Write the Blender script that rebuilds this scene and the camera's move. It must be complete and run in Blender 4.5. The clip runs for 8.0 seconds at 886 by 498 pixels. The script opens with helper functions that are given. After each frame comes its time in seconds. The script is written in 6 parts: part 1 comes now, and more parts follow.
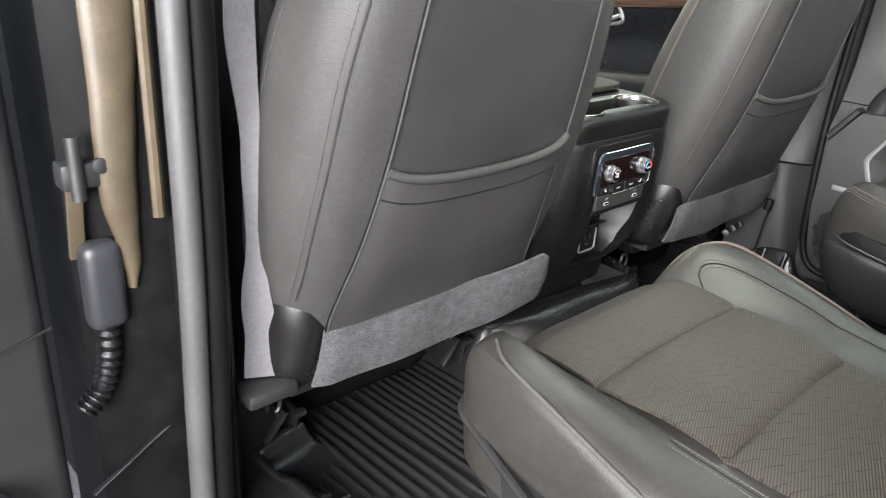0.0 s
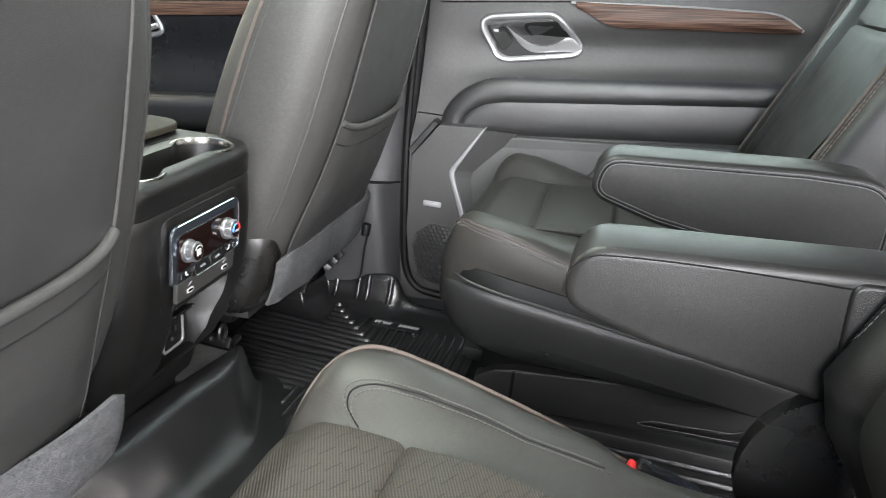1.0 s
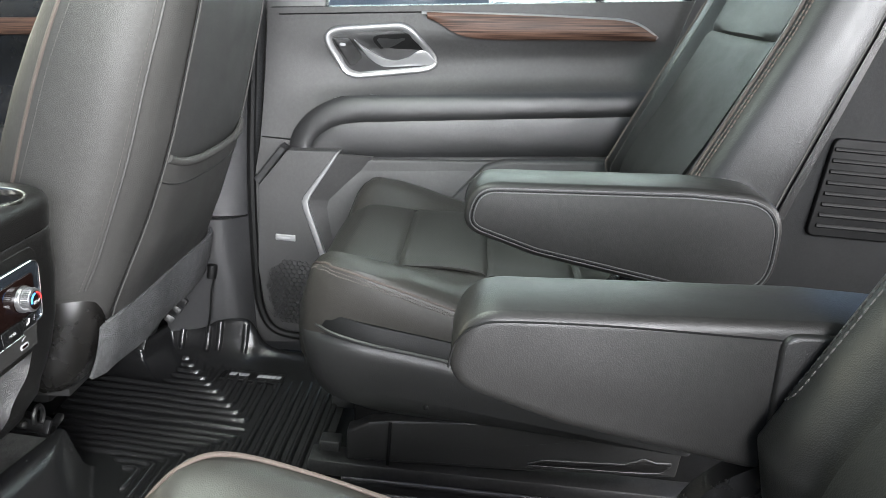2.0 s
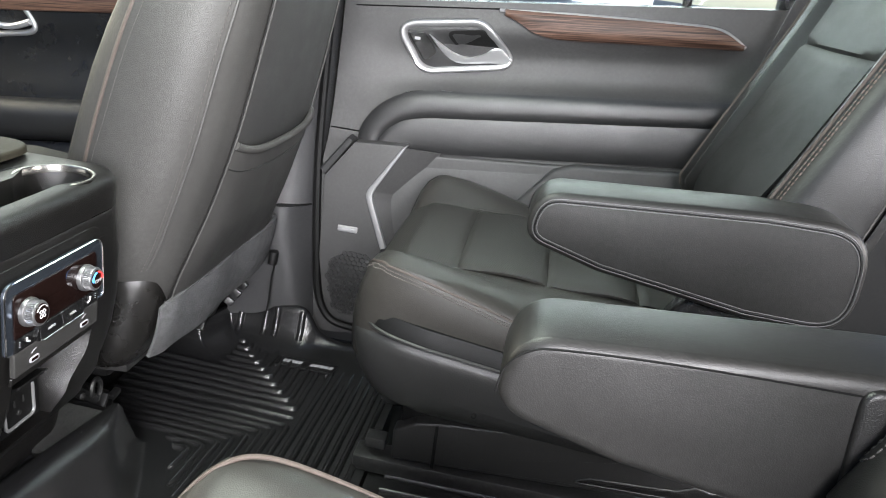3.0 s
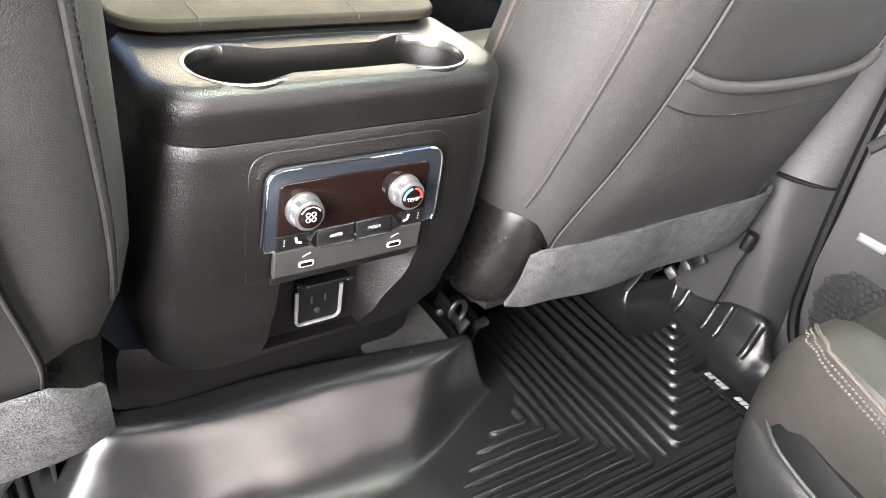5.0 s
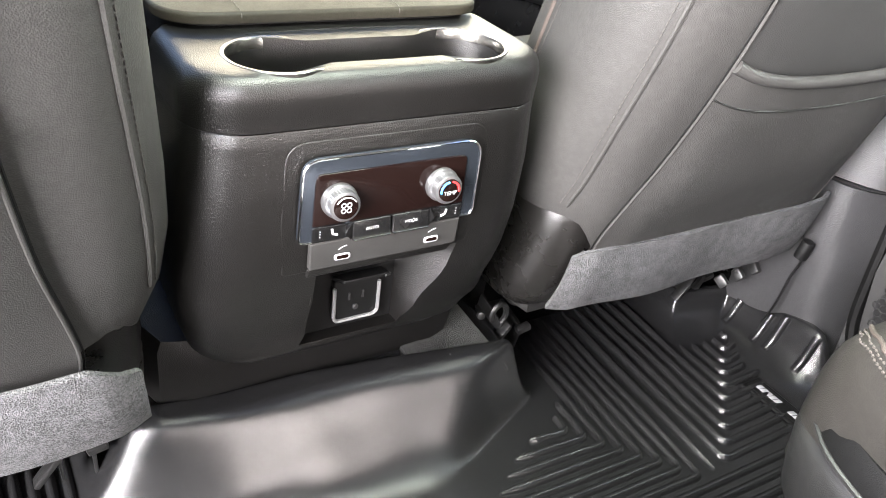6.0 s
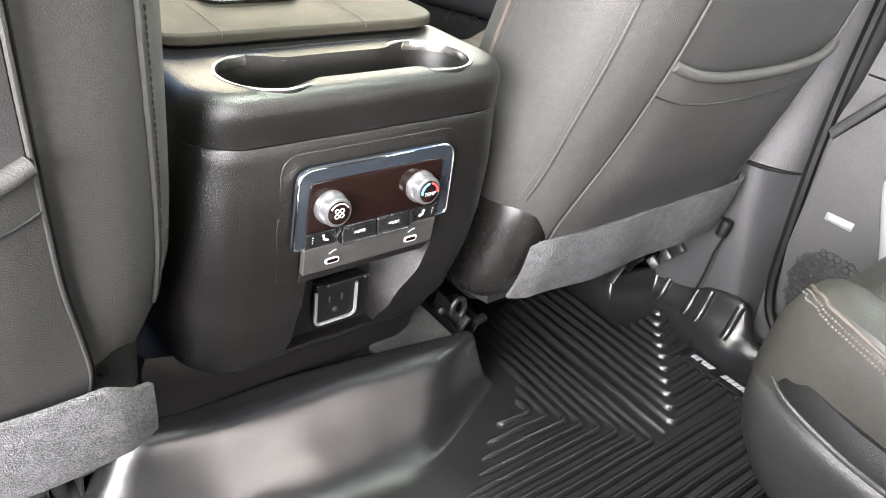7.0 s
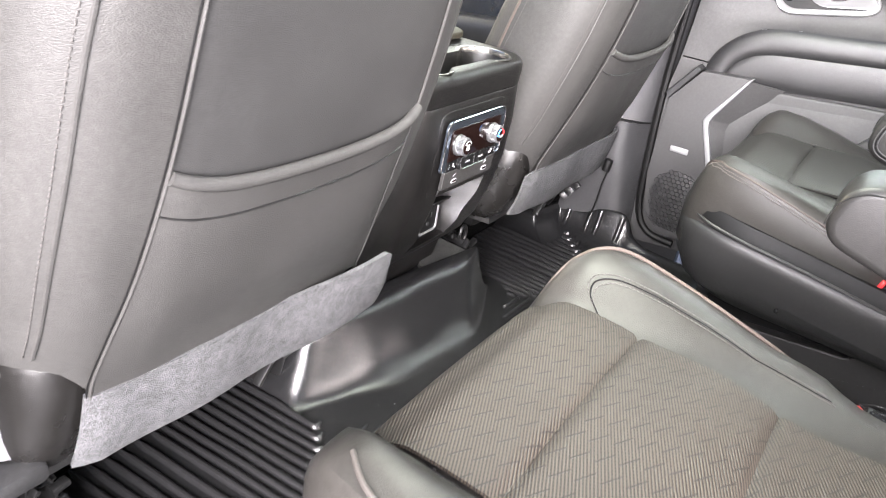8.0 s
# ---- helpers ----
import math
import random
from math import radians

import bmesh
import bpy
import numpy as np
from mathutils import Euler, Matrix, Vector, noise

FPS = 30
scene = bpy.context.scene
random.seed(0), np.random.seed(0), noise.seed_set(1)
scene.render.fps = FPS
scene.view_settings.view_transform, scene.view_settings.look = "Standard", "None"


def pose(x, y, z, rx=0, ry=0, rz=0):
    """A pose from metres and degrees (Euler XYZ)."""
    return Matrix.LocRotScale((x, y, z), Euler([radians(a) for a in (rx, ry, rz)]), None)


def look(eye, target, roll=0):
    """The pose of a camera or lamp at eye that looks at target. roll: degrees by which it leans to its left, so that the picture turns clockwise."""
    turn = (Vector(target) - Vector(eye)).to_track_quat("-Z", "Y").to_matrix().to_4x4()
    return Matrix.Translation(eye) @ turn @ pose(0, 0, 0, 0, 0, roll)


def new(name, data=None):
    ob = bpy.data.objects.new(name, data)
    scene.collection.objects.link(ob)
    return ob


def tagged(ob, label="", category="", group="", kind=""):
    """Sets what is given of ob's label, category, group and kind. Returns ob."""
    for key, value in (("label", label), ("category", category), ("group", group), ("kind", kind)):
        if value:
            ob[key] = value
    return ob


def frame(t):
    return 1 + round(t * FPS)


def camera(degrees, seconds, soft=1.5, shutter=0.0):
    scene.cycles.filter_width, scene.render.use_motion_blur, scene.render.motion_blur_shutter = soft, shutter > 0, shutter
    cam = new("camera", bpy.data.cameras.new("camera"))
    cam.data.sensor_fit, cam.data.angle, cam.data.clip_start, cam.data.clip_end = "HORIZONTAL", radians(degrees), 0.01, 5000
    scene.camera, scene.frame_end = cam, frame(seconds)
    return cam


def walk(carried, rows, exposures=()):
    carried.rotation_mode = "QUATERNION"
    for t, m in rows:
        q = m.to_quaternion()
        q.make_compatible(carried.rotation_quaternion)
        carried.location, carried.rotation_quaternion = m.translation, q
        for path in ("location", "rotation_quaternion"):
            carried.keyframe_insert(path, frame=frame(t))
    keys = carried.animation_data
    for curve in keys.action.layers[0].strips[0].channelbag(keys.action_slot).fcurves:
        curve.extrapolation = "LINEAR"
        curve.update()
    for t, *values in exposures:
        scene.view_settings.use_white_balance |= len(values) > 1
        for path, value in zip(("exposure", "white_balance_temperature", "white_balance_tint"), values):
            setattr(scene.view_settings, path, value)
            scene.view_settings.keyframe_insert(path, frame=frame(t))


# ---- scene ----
cam = camera(61.1, 8.0, soft=0.8, shutter=0.08)
PATH = [
    (0, (-1.195, -0.763, 0.821), (0.084, 0.556, 0.032), 3.6),
    (0.5, (-1.061, -0.649, 0.816), (0.571, 0.234, 0.069), 5.0),
    (1, (-0.899, -0.553, 0.822), (0.924, -0.153, 0.104), 5.6),
    (1.5, (-0.768, -0.532, 0.817), (1.111, -0.437, 0.138), 5.7),
    (1.7, (-0.755, -0.526, 0.812), (1.138, -0.479, 0.15), 5.0),
    (2.8, (-0.736, -0.537, 0.832), (1.139, -0.42, 0.146), 7.0),
    (3, (-0.72, -0.53, 0.824), (1.143, -0.318, 0.126), 7.5),
    (3.5, (-0.643, -0.532, 0.814), (1.127, 0.006, 0.052), 9.2),
    (4, (-0.525, -0.532, 0.808), (1.046, 0.337, -0.072), 10.7),
    (4.5, (-0.411, -0.536, 0.783), (0.904, 0.607, -0.199), 10.4),
    (5, (-0.3, -0.523, 0.762), (0.748, 0.789, -0.325), 9.8),
    (6.3, (-0.288, -0.536, 0.74), (0.652, 0.875, -0.32), 7.9),
    (6.5, (-0.293, -0.534, 0.741), (0.688, 0.85, -0.319), 8.0),
    (7, (-0.376, -0.529, 0.752), (0.777, 0.742, -0.275), 8.4),
    (7.5, (-0.616, -0.523, 0.788), (0.761, 0.556, -0.18), 9.0),
    (8, (-1.005, -0.546, 0.794), (0.554, 0.322, -0.11), 9.4),
]
EXPOSURES = [(0.0, -0.24, 6480, 14), (0.5, -0.12, 6480, 14), (1.5, 0.0, 6300, 12), (3.0, 0.08, 6380, 14), (3.5, -0.02, 6480, 17), (4.0, 0.3, 6550, 17),
             (4.5, 0.9, 6600, 18), (5.0, 1.15, 6650, 17), (6.5, 1.2, 6550, 17), (7.0, 1.15, 6550, 16), (7.5, 1.25, 6550, 16), (8.0, 0.97, 6580, 20)]
BASE = 0.9
walk(cam, [(t, look(eye, target, roll)) for t, eye, target, roll in PATH], [(t, BASE + e, k, tn) for t, e, k, tn in EXPOSURES])

from mathutils.bvhtree import BVHTree

# ---- light ----
world = bpy.data.worlds.new("world")
scene.world = world
world.use_nodes = True
wn = world.node_tree
sky = wn.nodes.new("ShaderNodeTexSky")
sky.sky_type = "NISHITA"
sky.sun_disc = False
sky.sun_elevation = radians(48)
sky.sun_rotation = radians(250)
wn.links.new(sky.outputs[0], wn.nodes["Background"].inputs[0])
wn.nodes["Background"].inputs[1].default_value = 0.15


def sun(elevation, rotation, strength, angle):
    data = bpy.data.lights.new("sun", "SUN")
    data.energy, data.angle, data.color = strength, radians(angle), (1.0, 0.96, 0.9)
    ob = new("sun", data)
    d = Vector((math.sin(radians(rotation)) * math.cos(radians(elevation)),
                math.cos(radians(rotation)) * math.cos(radians(elevation)), math.sin(radians(elevation))))
    ob.matrix_world = look(d * 20, (0, 0, 0))
    return ob


sun(48, 250, 0.6, 25)


def window_light(name, eye, target, w, h, power, color=(1, 1, 1)):
    data = bpy.data.lights.new(name, "AREA")
    data.shape, data.size, data.size_y, data.energy, data.color = "RECTANGLE", w, h, power, color
    ob = new(name, data)
    ob.matrix_world = look(eye, target)
    return ob


# daylight through the open door, the windscreen, the side windows and the tailgate
window_light("door_daylight", (-3.3, -1.7, 1.55), (0.1, 0.0, 0.32), 2.8, 1.8, 510, (0.995, 1.0, 0.985))
window_light("windscreen_daylight", (0.55, 1.5, 1.02), (0.2, 0.0, 0.45), 1.3, 0.5, 8, (1.0, 0.89, 0.55))
window_light("front_window_daylight", (1.02, 0.72, 0.98), (-0.1, 0.1, 0.45), 0.8, 0.36, 2.5, (0.95, 1.0, 0.76))
window_light("side_daylight", (1.08, -0.55, 1.05), (-0.2, -0.4, 0.4), 1.2, 0.4, 5.5, (0.9, 1.0, 0.88))
window_light("tailgate_daylight", (0.0, -2.7, 1.0), (0.0, -0.2, 0.35), 1.3, 0.6, 28, (1.0, 0.94, 0.87))
window_light("roof_glass_daylight", (0.0, -0.12, 1.26), (0.0, -0.12, 0.0), 0.6, 0.45, 9, (0.88, 1.0, 0.82))


# ---- materials ----
def material(name, color, rough=0.5, metal=0.0, spec=0.5):
    m = bpy.data.materials.new(name)
    m.use_nodes = True
    b = m.node_tree.nodes["Principled BSDF"]
    b.inputs["Base Color"].default_value = (*color, 1)
    b.inputs["Roughness"].default_value = rough
    b.inputs["Metallic"].default_value = metal
    b.inputs["Specular IOR Level"].default_value = spec
    return m


def tree(m):
    return m.node_tree, m.node_tree.nodes["Principled BSDF"]


def coords(nt, scale=(1, 1, 1)):
    tc = nt.nodes.new("ShaderNodeTexCoord")
    mp = nt.nodes.new("ShaderNodeMapping")
    mp.inputs["Scale"].default_value = scale
    nt.links.new(tc.outputs["Object"], mp.inputs["Vector"])
    return mp.outputs["Vector"]


def noise_tex(nt, vec, scale, detail=3, rough=0.55):
    n = nt.nodes.new("ShaderNodeTexNoise")
    n.inputs["Scale"].default_value, n.inputs["Detail"].default_value, n.inputs["Roughness"].default_value = scale, detail, rough
    nt.links.new(vec, n.inputs["Vector"])
    return n.outputs["Fac"]


def cells(nt, vec, scale, feature="F1"):
    n = nt.nodes.new("ShaderNodeTexVoronoi")
    n.feature = feature
    n.inputs["Scale"].default_value = scale
    nt.links.new(vec, n.inputs["Vector"])
    return n.outputs["Distance"]


def span(nt, fac, a, b, lo, hi):
    n = nt.nodes.new("ShaderNodeMapRange")
    for i, v in zip(("From Min", "From Max", "To Min", "To Max"), (a, b, lo, hi)):
        n.inputs[i].default_value = v
    nt.links.new(fac, n.inputs["Value"])
    return n.outputs["Result"]


def add(nt, a, b, op="ADD", k=1.0):
    """One math node on two values, or on a value and the number k."""
    n = nt.nodes.new("ShaderNodeMath")
    n.operation = op
    nt.links.new(a, n.inputs[0])
    if b is None:
        n.inputs[1].default_value = k
    else:
        nt.links.new(b, n.inputs[1])
    return n.outputs[0]


def bump(nt, b, height, strength, distance):
    n = nt.nodes.new("ShaderNodeBump")
    n.inputs["Strength"].default_value, n.inputs["Distance"].default_value = strength, distance
    nt.links.new(height, n.inputs["Height"])
    nt.links.new(n.outputs["Normal"], b.inputs["Normal"])


def tint(nt, b, fac, low, high):
    r = nt.nodes.new("ShaderNodeMix")
    r.data_type = "RGBA"
    r.inputs[6].default_value, r.inputs[7].default_value = (*low, 1), (*high, 1)
    nt.links.new(fac, r.inputs[0])
    nt.links.new(r.outputs[2], b.inputs["Base Color"])


def grained(name, color, rough, grain=900.0, depth=0.0005, strength=0.5, wear=0.25, spec=0.5, soft=False, gloss=0.05, stipple=False, crease=0.3):
    """Moulded or tanned skin: pebbled grain with darker creases, slow cloudy wear and dust, uneven gloss."""
    m = material(name, color, rough, spec=spec)
    nt, b = tree(m)
    v = coords(nt)
    big = noise_tex(nt, v, 7, 5, 0.6)
    fine = noise_tex(nt, v, 160, 3)
    warp = nt.nodes.new("ShaderNodeTexNoise")
    warp.inputs["Scale"].default_value = grain * 0.45
    nt.links.new(v, warp.inputs["Vector"])
    bent = nt.nodes.new("ShaderNodeVectorMath")
    bent.operation = "MULTIPLY_ADD"
    bent.inputs[1].default_value = (0.9 / grain,) * 3
    nt.links.new(warp.outputs["Color"], bent.inputs[0])
    nt.links.new(v, bent.inputs[2])
    peb = cells(nt, bent.outputs[0], grain)
    dome = span(nt, peb, 0.15, 0.75, 1, 0)
    low = tuple(c * (1 - wear) for c in color)
    high = tuple(c * (1 + wear) + 0.016 * wear for c in color)
    cloud = span(nt, add(nt, big, fine, "MULTIPLY"), 0.05, 0.5, 0, 1)
    tint(nt, b, add(nt, cloud, span(nt, dome, 0, 1, 1 - 1.6 * crease, 1 + crease), "MULTIPLY"), low, high)
    smear = noise_tex(nt, v, 22, 4, 0.65)
    nt.links.new(span(nt, add(nt, big, smear, "MULTIPLY"), 0.12, 0.38, rough - gloss, rough + gloss), b.inputs["Roughness"])
    fold = noise_tex(nt, v, 35, 4)
    h = add(nt, dome, span(nt, fold, 0, 1, 0, 0.5 if soft else 0.2))
    if stipple:
        h = add(nt, noise_tex(nt, v, grain, 2, 0.5), span(nt, dome, 0, 1, 0, 0.6))
        depth *= 2.0
    bump(nt, b, h, strength, depth)
    return m


LEATHER = grained("black_leather", (0.0095, 0.0093, 0.009), 0.40, 900, 0.0003, 0.35, soft=True, spec=0.45)
ARM_LEATHER = grained("armrest_leather", (0.014, 0.0135, 0.0128), 0.42, 900, 0.0003, 0.25, spec=0.32, crease=0.2)
# the olive tint puts the windscreen's sheen into the lid's colour
LID_LEATHER = grained("lid_leather", (0.017, 0.0145, 0.0095), 0.6, 1100, 0.0003, 0.25, spec=0.22)
LEATHER_BACK = grained("seat_back_vinyl", (0.037, 0.036, 0.0342), 0.5, 800, 0.0005, 0.4, soft=True, spec=0.27, crease=0.28)
BACK_LEATHER = grained("backrest_insert_leather", (0.0115, 0.0112, 0.0106), 0.55, 700, 0.0005, 0.3, soft=True, spec=0.25)
SEAL = grained("grey_rubber_seal", (0.05, 0.05, 0.05), 0.5, 900, 0.0003, 0.4)
CUSHION = grained("cushion_leather", (0.0235, 0.0218, 0.0193), 0.42, 820, 0.0004, 0.25, soft=True, spec=0.3)
HINGE = grained("hinge_plastic", (0.0065, 0.006, 0.0055), 0.29, 1000, 0.0003, 0.3, stipple=True)
BACK_PANEL = grained("back_panel_vinyl", (0.029, 0.0286, 0.0278), 0.45, 800, 0.0004, 0.35, soft=True)
PLASTIC = grained("grained_plastic", (0.0026, 0.0023, 0.0020), 0.31, 820, 0.0003, 0.5, spec=0.55, gloss=0.02, stipple=True)
PLASTIC_SMOOTH = grained("satin_plastic", (0.004, 0.004, 0.0041), 0.27, 1100, 0.0003, 0.4, spec=0.45, gloss=0.012, wear=0.1, stipple=True)
DOOR_SKIN = grained("door_skin", (0.041, 0.0405, 0.0405), 0.5, 900, 0.0003, 0.4, spec=0.34, gloss=0.02, stipple=True)
PILLAR_SKIN = grained("pillar_skin", (0.026, 0.026, 0.027), 0.4, 800, 0.0003, 0.5, stipple=True)
DOOR_SOFT = grained("door_armrest_leather", (0.016, 0.016, 0.0165), 0.34, 850, 0.0004, 0.45, soft=True)
RUBBER = grained("mat_rubber", (0.0085, 0.0085, 0.0088), 0.25, 700, 0.0003, 0.32, wear=0.05, gloss=0.015, spec=0.6, crease=0.1, stipple=True)
SKIRT = grained("skirt_plastic", (0.017, 0.0169, 0.0165), 0.4, 1000, 0.0003, 0.3, spec=0.4, gloss=0.02, stipple=True)
PORT_GREY = grained("port_strip_plastic", (0.02, 0.0195, 0.0185), 0.45, 1000, 0.0002, 0.4, stipple=True)
FOOT = grained("console_foot_plastic", (0.0028, 0.0025, 0.0023), 0.5, 900, 0.0003, 0.5, spec=0.35, stipple=True)
DARK = grained("dark_plastic", (0.0025, 0.0025, 0.0025), 0.55, 900, 0.0003, 0.4, spec=0.18)
GLOSS_BLACK = material("gloss_black", (0.006, 0.003, 0.0026), 0.08, spec=0.3)
CHROME = material("satin_chrome", (0.25, 0.245, 0.23), 0.27, 1.0)
BRIGHT = material("bright_chrome", (0.85, 0.85, 0.85), 0.12, 1.0)
KNOB = material("knob_silver", (0.22, 0.22, 0.225), 0.3, 0.85)
BEZEL = material("blue_grey_bezel", (0.11, 0.13, 0.16), 0.18, 0.9)
METAL = grained("dark_steel", (0.07, 0.07, 0.07), 0.45, 900, 0.0003, 0.3)
METAL.node_tree.nodes["Principled BSDF"].inputs["Metallic"].default_value = 0.8
METAL_DARK = grained("black_steel", (0.006, 0.006, 0.006), 0.38, 900, 0.0003, 0.3)
WHITE_PRINT = material("white_print", (0.36, 0.36, 0.36), 0.5)
GREY_PRINT = material("grey_print", (0.3, 0.3, 0.31), 0.5)
RED = material("red_print", (0.6, 0.03, 0.03), 0.4)
BLUE = material("blue_print", (0.05, 0.25, 0.7), 0.4)
THREAD = grained("tan_thread", (0.075, 0.051, 0.039), 0.7, 2000, 0.0003, 0.6)
THREAD_GREY = grained("grey_thread", (0.05, 0.046, 0.043), 0.7, 2000, 0.0003, 0.6)
PIPING_BROWN = grained("brown_piping", (0.056, 0.043, 0.036), 0.6, 1800, 0.0003, 0.7)
THREAD_PALE = grained("pale_thread", (0.066, 0.057, 0.05), 0.7, 2000, 0.0003, 0.6)
THREAD_BROWN = grained("brown_thread", (0.082, 0.060, 0.049), 0.7, 2000, 0.0003, 0.6)
PIPING_DULL = grained("worn_piping", (0.042, 0.036, 0.031), 0.6, 1800, 0.0003, 0.7)
PIPING = grained("tan_piping", (0.046, 0.033, 0.026), 0.6, 1800, 0.0003, 0.7)
BELT = grained("belt_webbing", (0.05, 0.05, 0.052), 0.55, 1100, 0.0006, 0.7)
PLUG = grained("plug_plastic", (0.022, 0.023, 0.026), 0.4, 900, 0.0003, 0.4)
BELT_GREY = grained("grey_belt_webbing", (0.14, 0.135, 0.14), 0.6, 1100, 0.0006, 0.7)
BRIGHT_SATIN = material("bright_satin", (0.5, 0.5, 0.51), 0.33, 0.7)
SATIN = material("satin_silver", (0.34, 0.34, 0.345), 0.4, 0.75)
CHAMPAGNE = grained("champagne_paint", (0.06, 0.0455, 0.027), 0.45, 30, 0.0001, 0.05)
FRAME_BLACK = grained("frame_black", (0.0025, 0.0025, 0.0027), 0.5, 30, 0.0001, 0.05, spec=0.12)
LINING = grained("side_lining", (0.0075, 0.0078, 0.0078), 0.62, 900, 0.0004, 0.5, spec=0.2, stipple=True)
HEADLINER = grained("headliner", (0.1, 0.098, 0.092), 0.9, 900, 0.0005, 0.4)
OUTSIDE = grained("outdoor_asphalt", (0.12, 0.12, 0.12), 0.85, 60, 0.003, 0.6)


def felt(name, color):
    """Napped cloth: curled tufts of light and dark fibre."""
    m = material(name, color, 0.95, spec=0.15)
    nt, b = tree(m)
    v = coords(nt)
    a = noise_tex(nt, v, 480, 4, 0.75)
    curl = cells(nt, v, 700)
    c = noise_tex(nt, v, 60, 4, 0.6)
    mix = add(nt, add(nt, add(nt, a, None, "MULTIPLY", 0.6), add(nt, c, None, "MULTIPLY", 0.25)), add(nt, curl, None, "MULTIPLY", 0.2))
    tint(nt, b, span(nt, mix, 0.42, 0.62, 0, 1), tuple(k * 0.5 for k in color), tuple(k * 1.5 for k in color))
    bump(nt, b, add(nt, a, curl), 0.9, 0.002)
    return m


FELT = felt("grey_felt", (0.084, 0.084, 0.086))
CARPET = felt("black_carpet", (0.01, 0.01, 0.01))
GREY_CARPET = felt("grey_carpet", (0.035, 0.035, 0.034))


def lerp_num(a, b, u):
    return a + (b - a) * u


def perforated(name, color, cut=1.0):
    """Leather with rows of pin holes and staggered slanting slits."""
    m = material(name, color, 0.55, spec=0.35)
    nt, b = tree(m)
    v = coords(nt)

    def axes(angle, fu, fv):
        rot = nt.nodes.new("ShaderNodeVectorRotate")
        rot.rotation_type = "Z_AXIS"
        rot.inputs["Angle"].default_value = radians(angle)
        nt.links.new(v, rot.inputs["Vector"])
        sep = nt.nodes.new("ShaderNodeSeparateXYZ")
        nt.links.new(rot.outputs[0], sep.inputs[0])
        return add(nt, sep.outputs[0], None, "MULTIPLY", fu), add(nt, sep.outputs[1], None, "MULTIPLY", fv)

    def centred(k):
        return add(nt, add(nt, add(nt, k, None, "FRACT"), None, "SUBTRACT", 0.5), None, "ABSOLUTE")
    # rows of pin holes
    pu, pv = axes(67.5, 380, 260)
    row = span(nt, centred(pu), 0.10, 0.34, 0, 1)
    gap = span(nt, centred(pv), 0.3, 0.45, 0, 0.4)
    hole = add(nt, row, gap, "MAXIMUM")
    # slits, each row shifted against the last
    su, sv = axes(30, 24, 95)
    shifted = add(nt, su, add(nt, add(nt, sv, None, "FLOOR"), None, "MULTIPLY", 0.37))
    along = span(nt, centred(shifted), 0.22, 0.26, 0, 1)
    across = span(nt, centred(sv), 0.04, 0.085, 0, 1)
    slit = span(nt, add(nt, along, across, "MAXIMUM"), 0, 1, 1 - cut, 1)
    open_part = add(nt, hole, slit, "MULTIPLY")
    cloud = noise_tex(nt, v, 9, 4)
    low = nt.nodes.new("ShaderNodeMix")
    low.data_type = "RGBA"
    low.inputs[6].default_value = (*(c * 0.8 for c in color), 1)
    low.inputs[7].default_value = (*(c * 1.25 for c in color), 1)
    nt.links.new(cloud, low.inputs[0])
    fin = nt.nodes.new("ShaderNodeMix")
    fin.data_type = "RGBA"
    fin.inputs[6].default_value = (0.004, 0.004, 0.004, 1)
    nt.links.new(low.outputs[2], fin.inputs[7])
    nt.links.new(span(nt, open_part, 0, 1, lerp_num(0.7, 0.12, cut), 1), fin.inputs[0])
    nt.links.new(fin.outputs[2], b.inputs["Base Color"])
    bump(nt, b, add(nt, open_part, noise_tex(nt, v, 60, 3)), 0.5 * cut, 0.0008)
    return m


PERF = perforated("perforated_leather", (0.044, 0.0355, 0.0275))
# same leather for the far seat, its shade put into a darker colour
PERF_SHADED = perforated("shaded_perforated_leather", (0.0195, 0.0180, 0.0155), 0.3)


def wood(name):
    m = material(name, (0.2, 0.1, 0.06), 0.52, spec=0.25)
    nt, b = tree(m)
    tc = nt.nodes.new("ShaderNodeTexCoord")
    rot = nt.nodes.new("ShaderNodeVectorRotate")
    rot.rotation_type = "X_AXIS"
    rot.inputs["Angle"].default_value = 0.08
    nt.links.new(tc.outputs["Object"], rot.inputs["Vector"])

    def scaled(k):
        mp = nt.nodes.new("ShaderNodeMapping")
        mp.inputs["Scale"].default_value = k
        nt.links.new(rot.outputs[0], mp.inputs["Vector"])
        return mp.outputs["Vector"]
    v = scaled((9, 3.0, 230))
    g = noise_tex(nt, v, 1.0, 6, 0.7)
    v2 = scaled((9, 8.0, 520))
    f = noise_tex(nt, v2, 1.0, 3, 0.6)
    tint(nt, b, span(nt, add(nt, g, f, "MULTIPLY"), 0.17, 0.33, 0, 1), (0.014, 0.007, 0.005), (0.10, 0.055, 0.039))
    bump(nt, b, f, 0.3, 0.0005)
    return m


WOOD = wood("open_pore_wood")


GRILLE = grained("speaker_grille", (0.034, 0.034, 0.0345), 0.45, 900, 0.0003, 0.4)

GLASS = bpy.data.materials.new("window_glass")
GLASS.use_nodes = True
gb = GLASS.node_tree.nodes["Principled BSDF"]
gb.inputs["Base Color"].default_value = (0.8, 0.86, 0.84, 1)
gb.inputs["Transmission Weight"].default_value = 1.0
gb.inputs["Roughness"].default_value = 0.0
gb.inputs["IOR"].default_value = 1.45


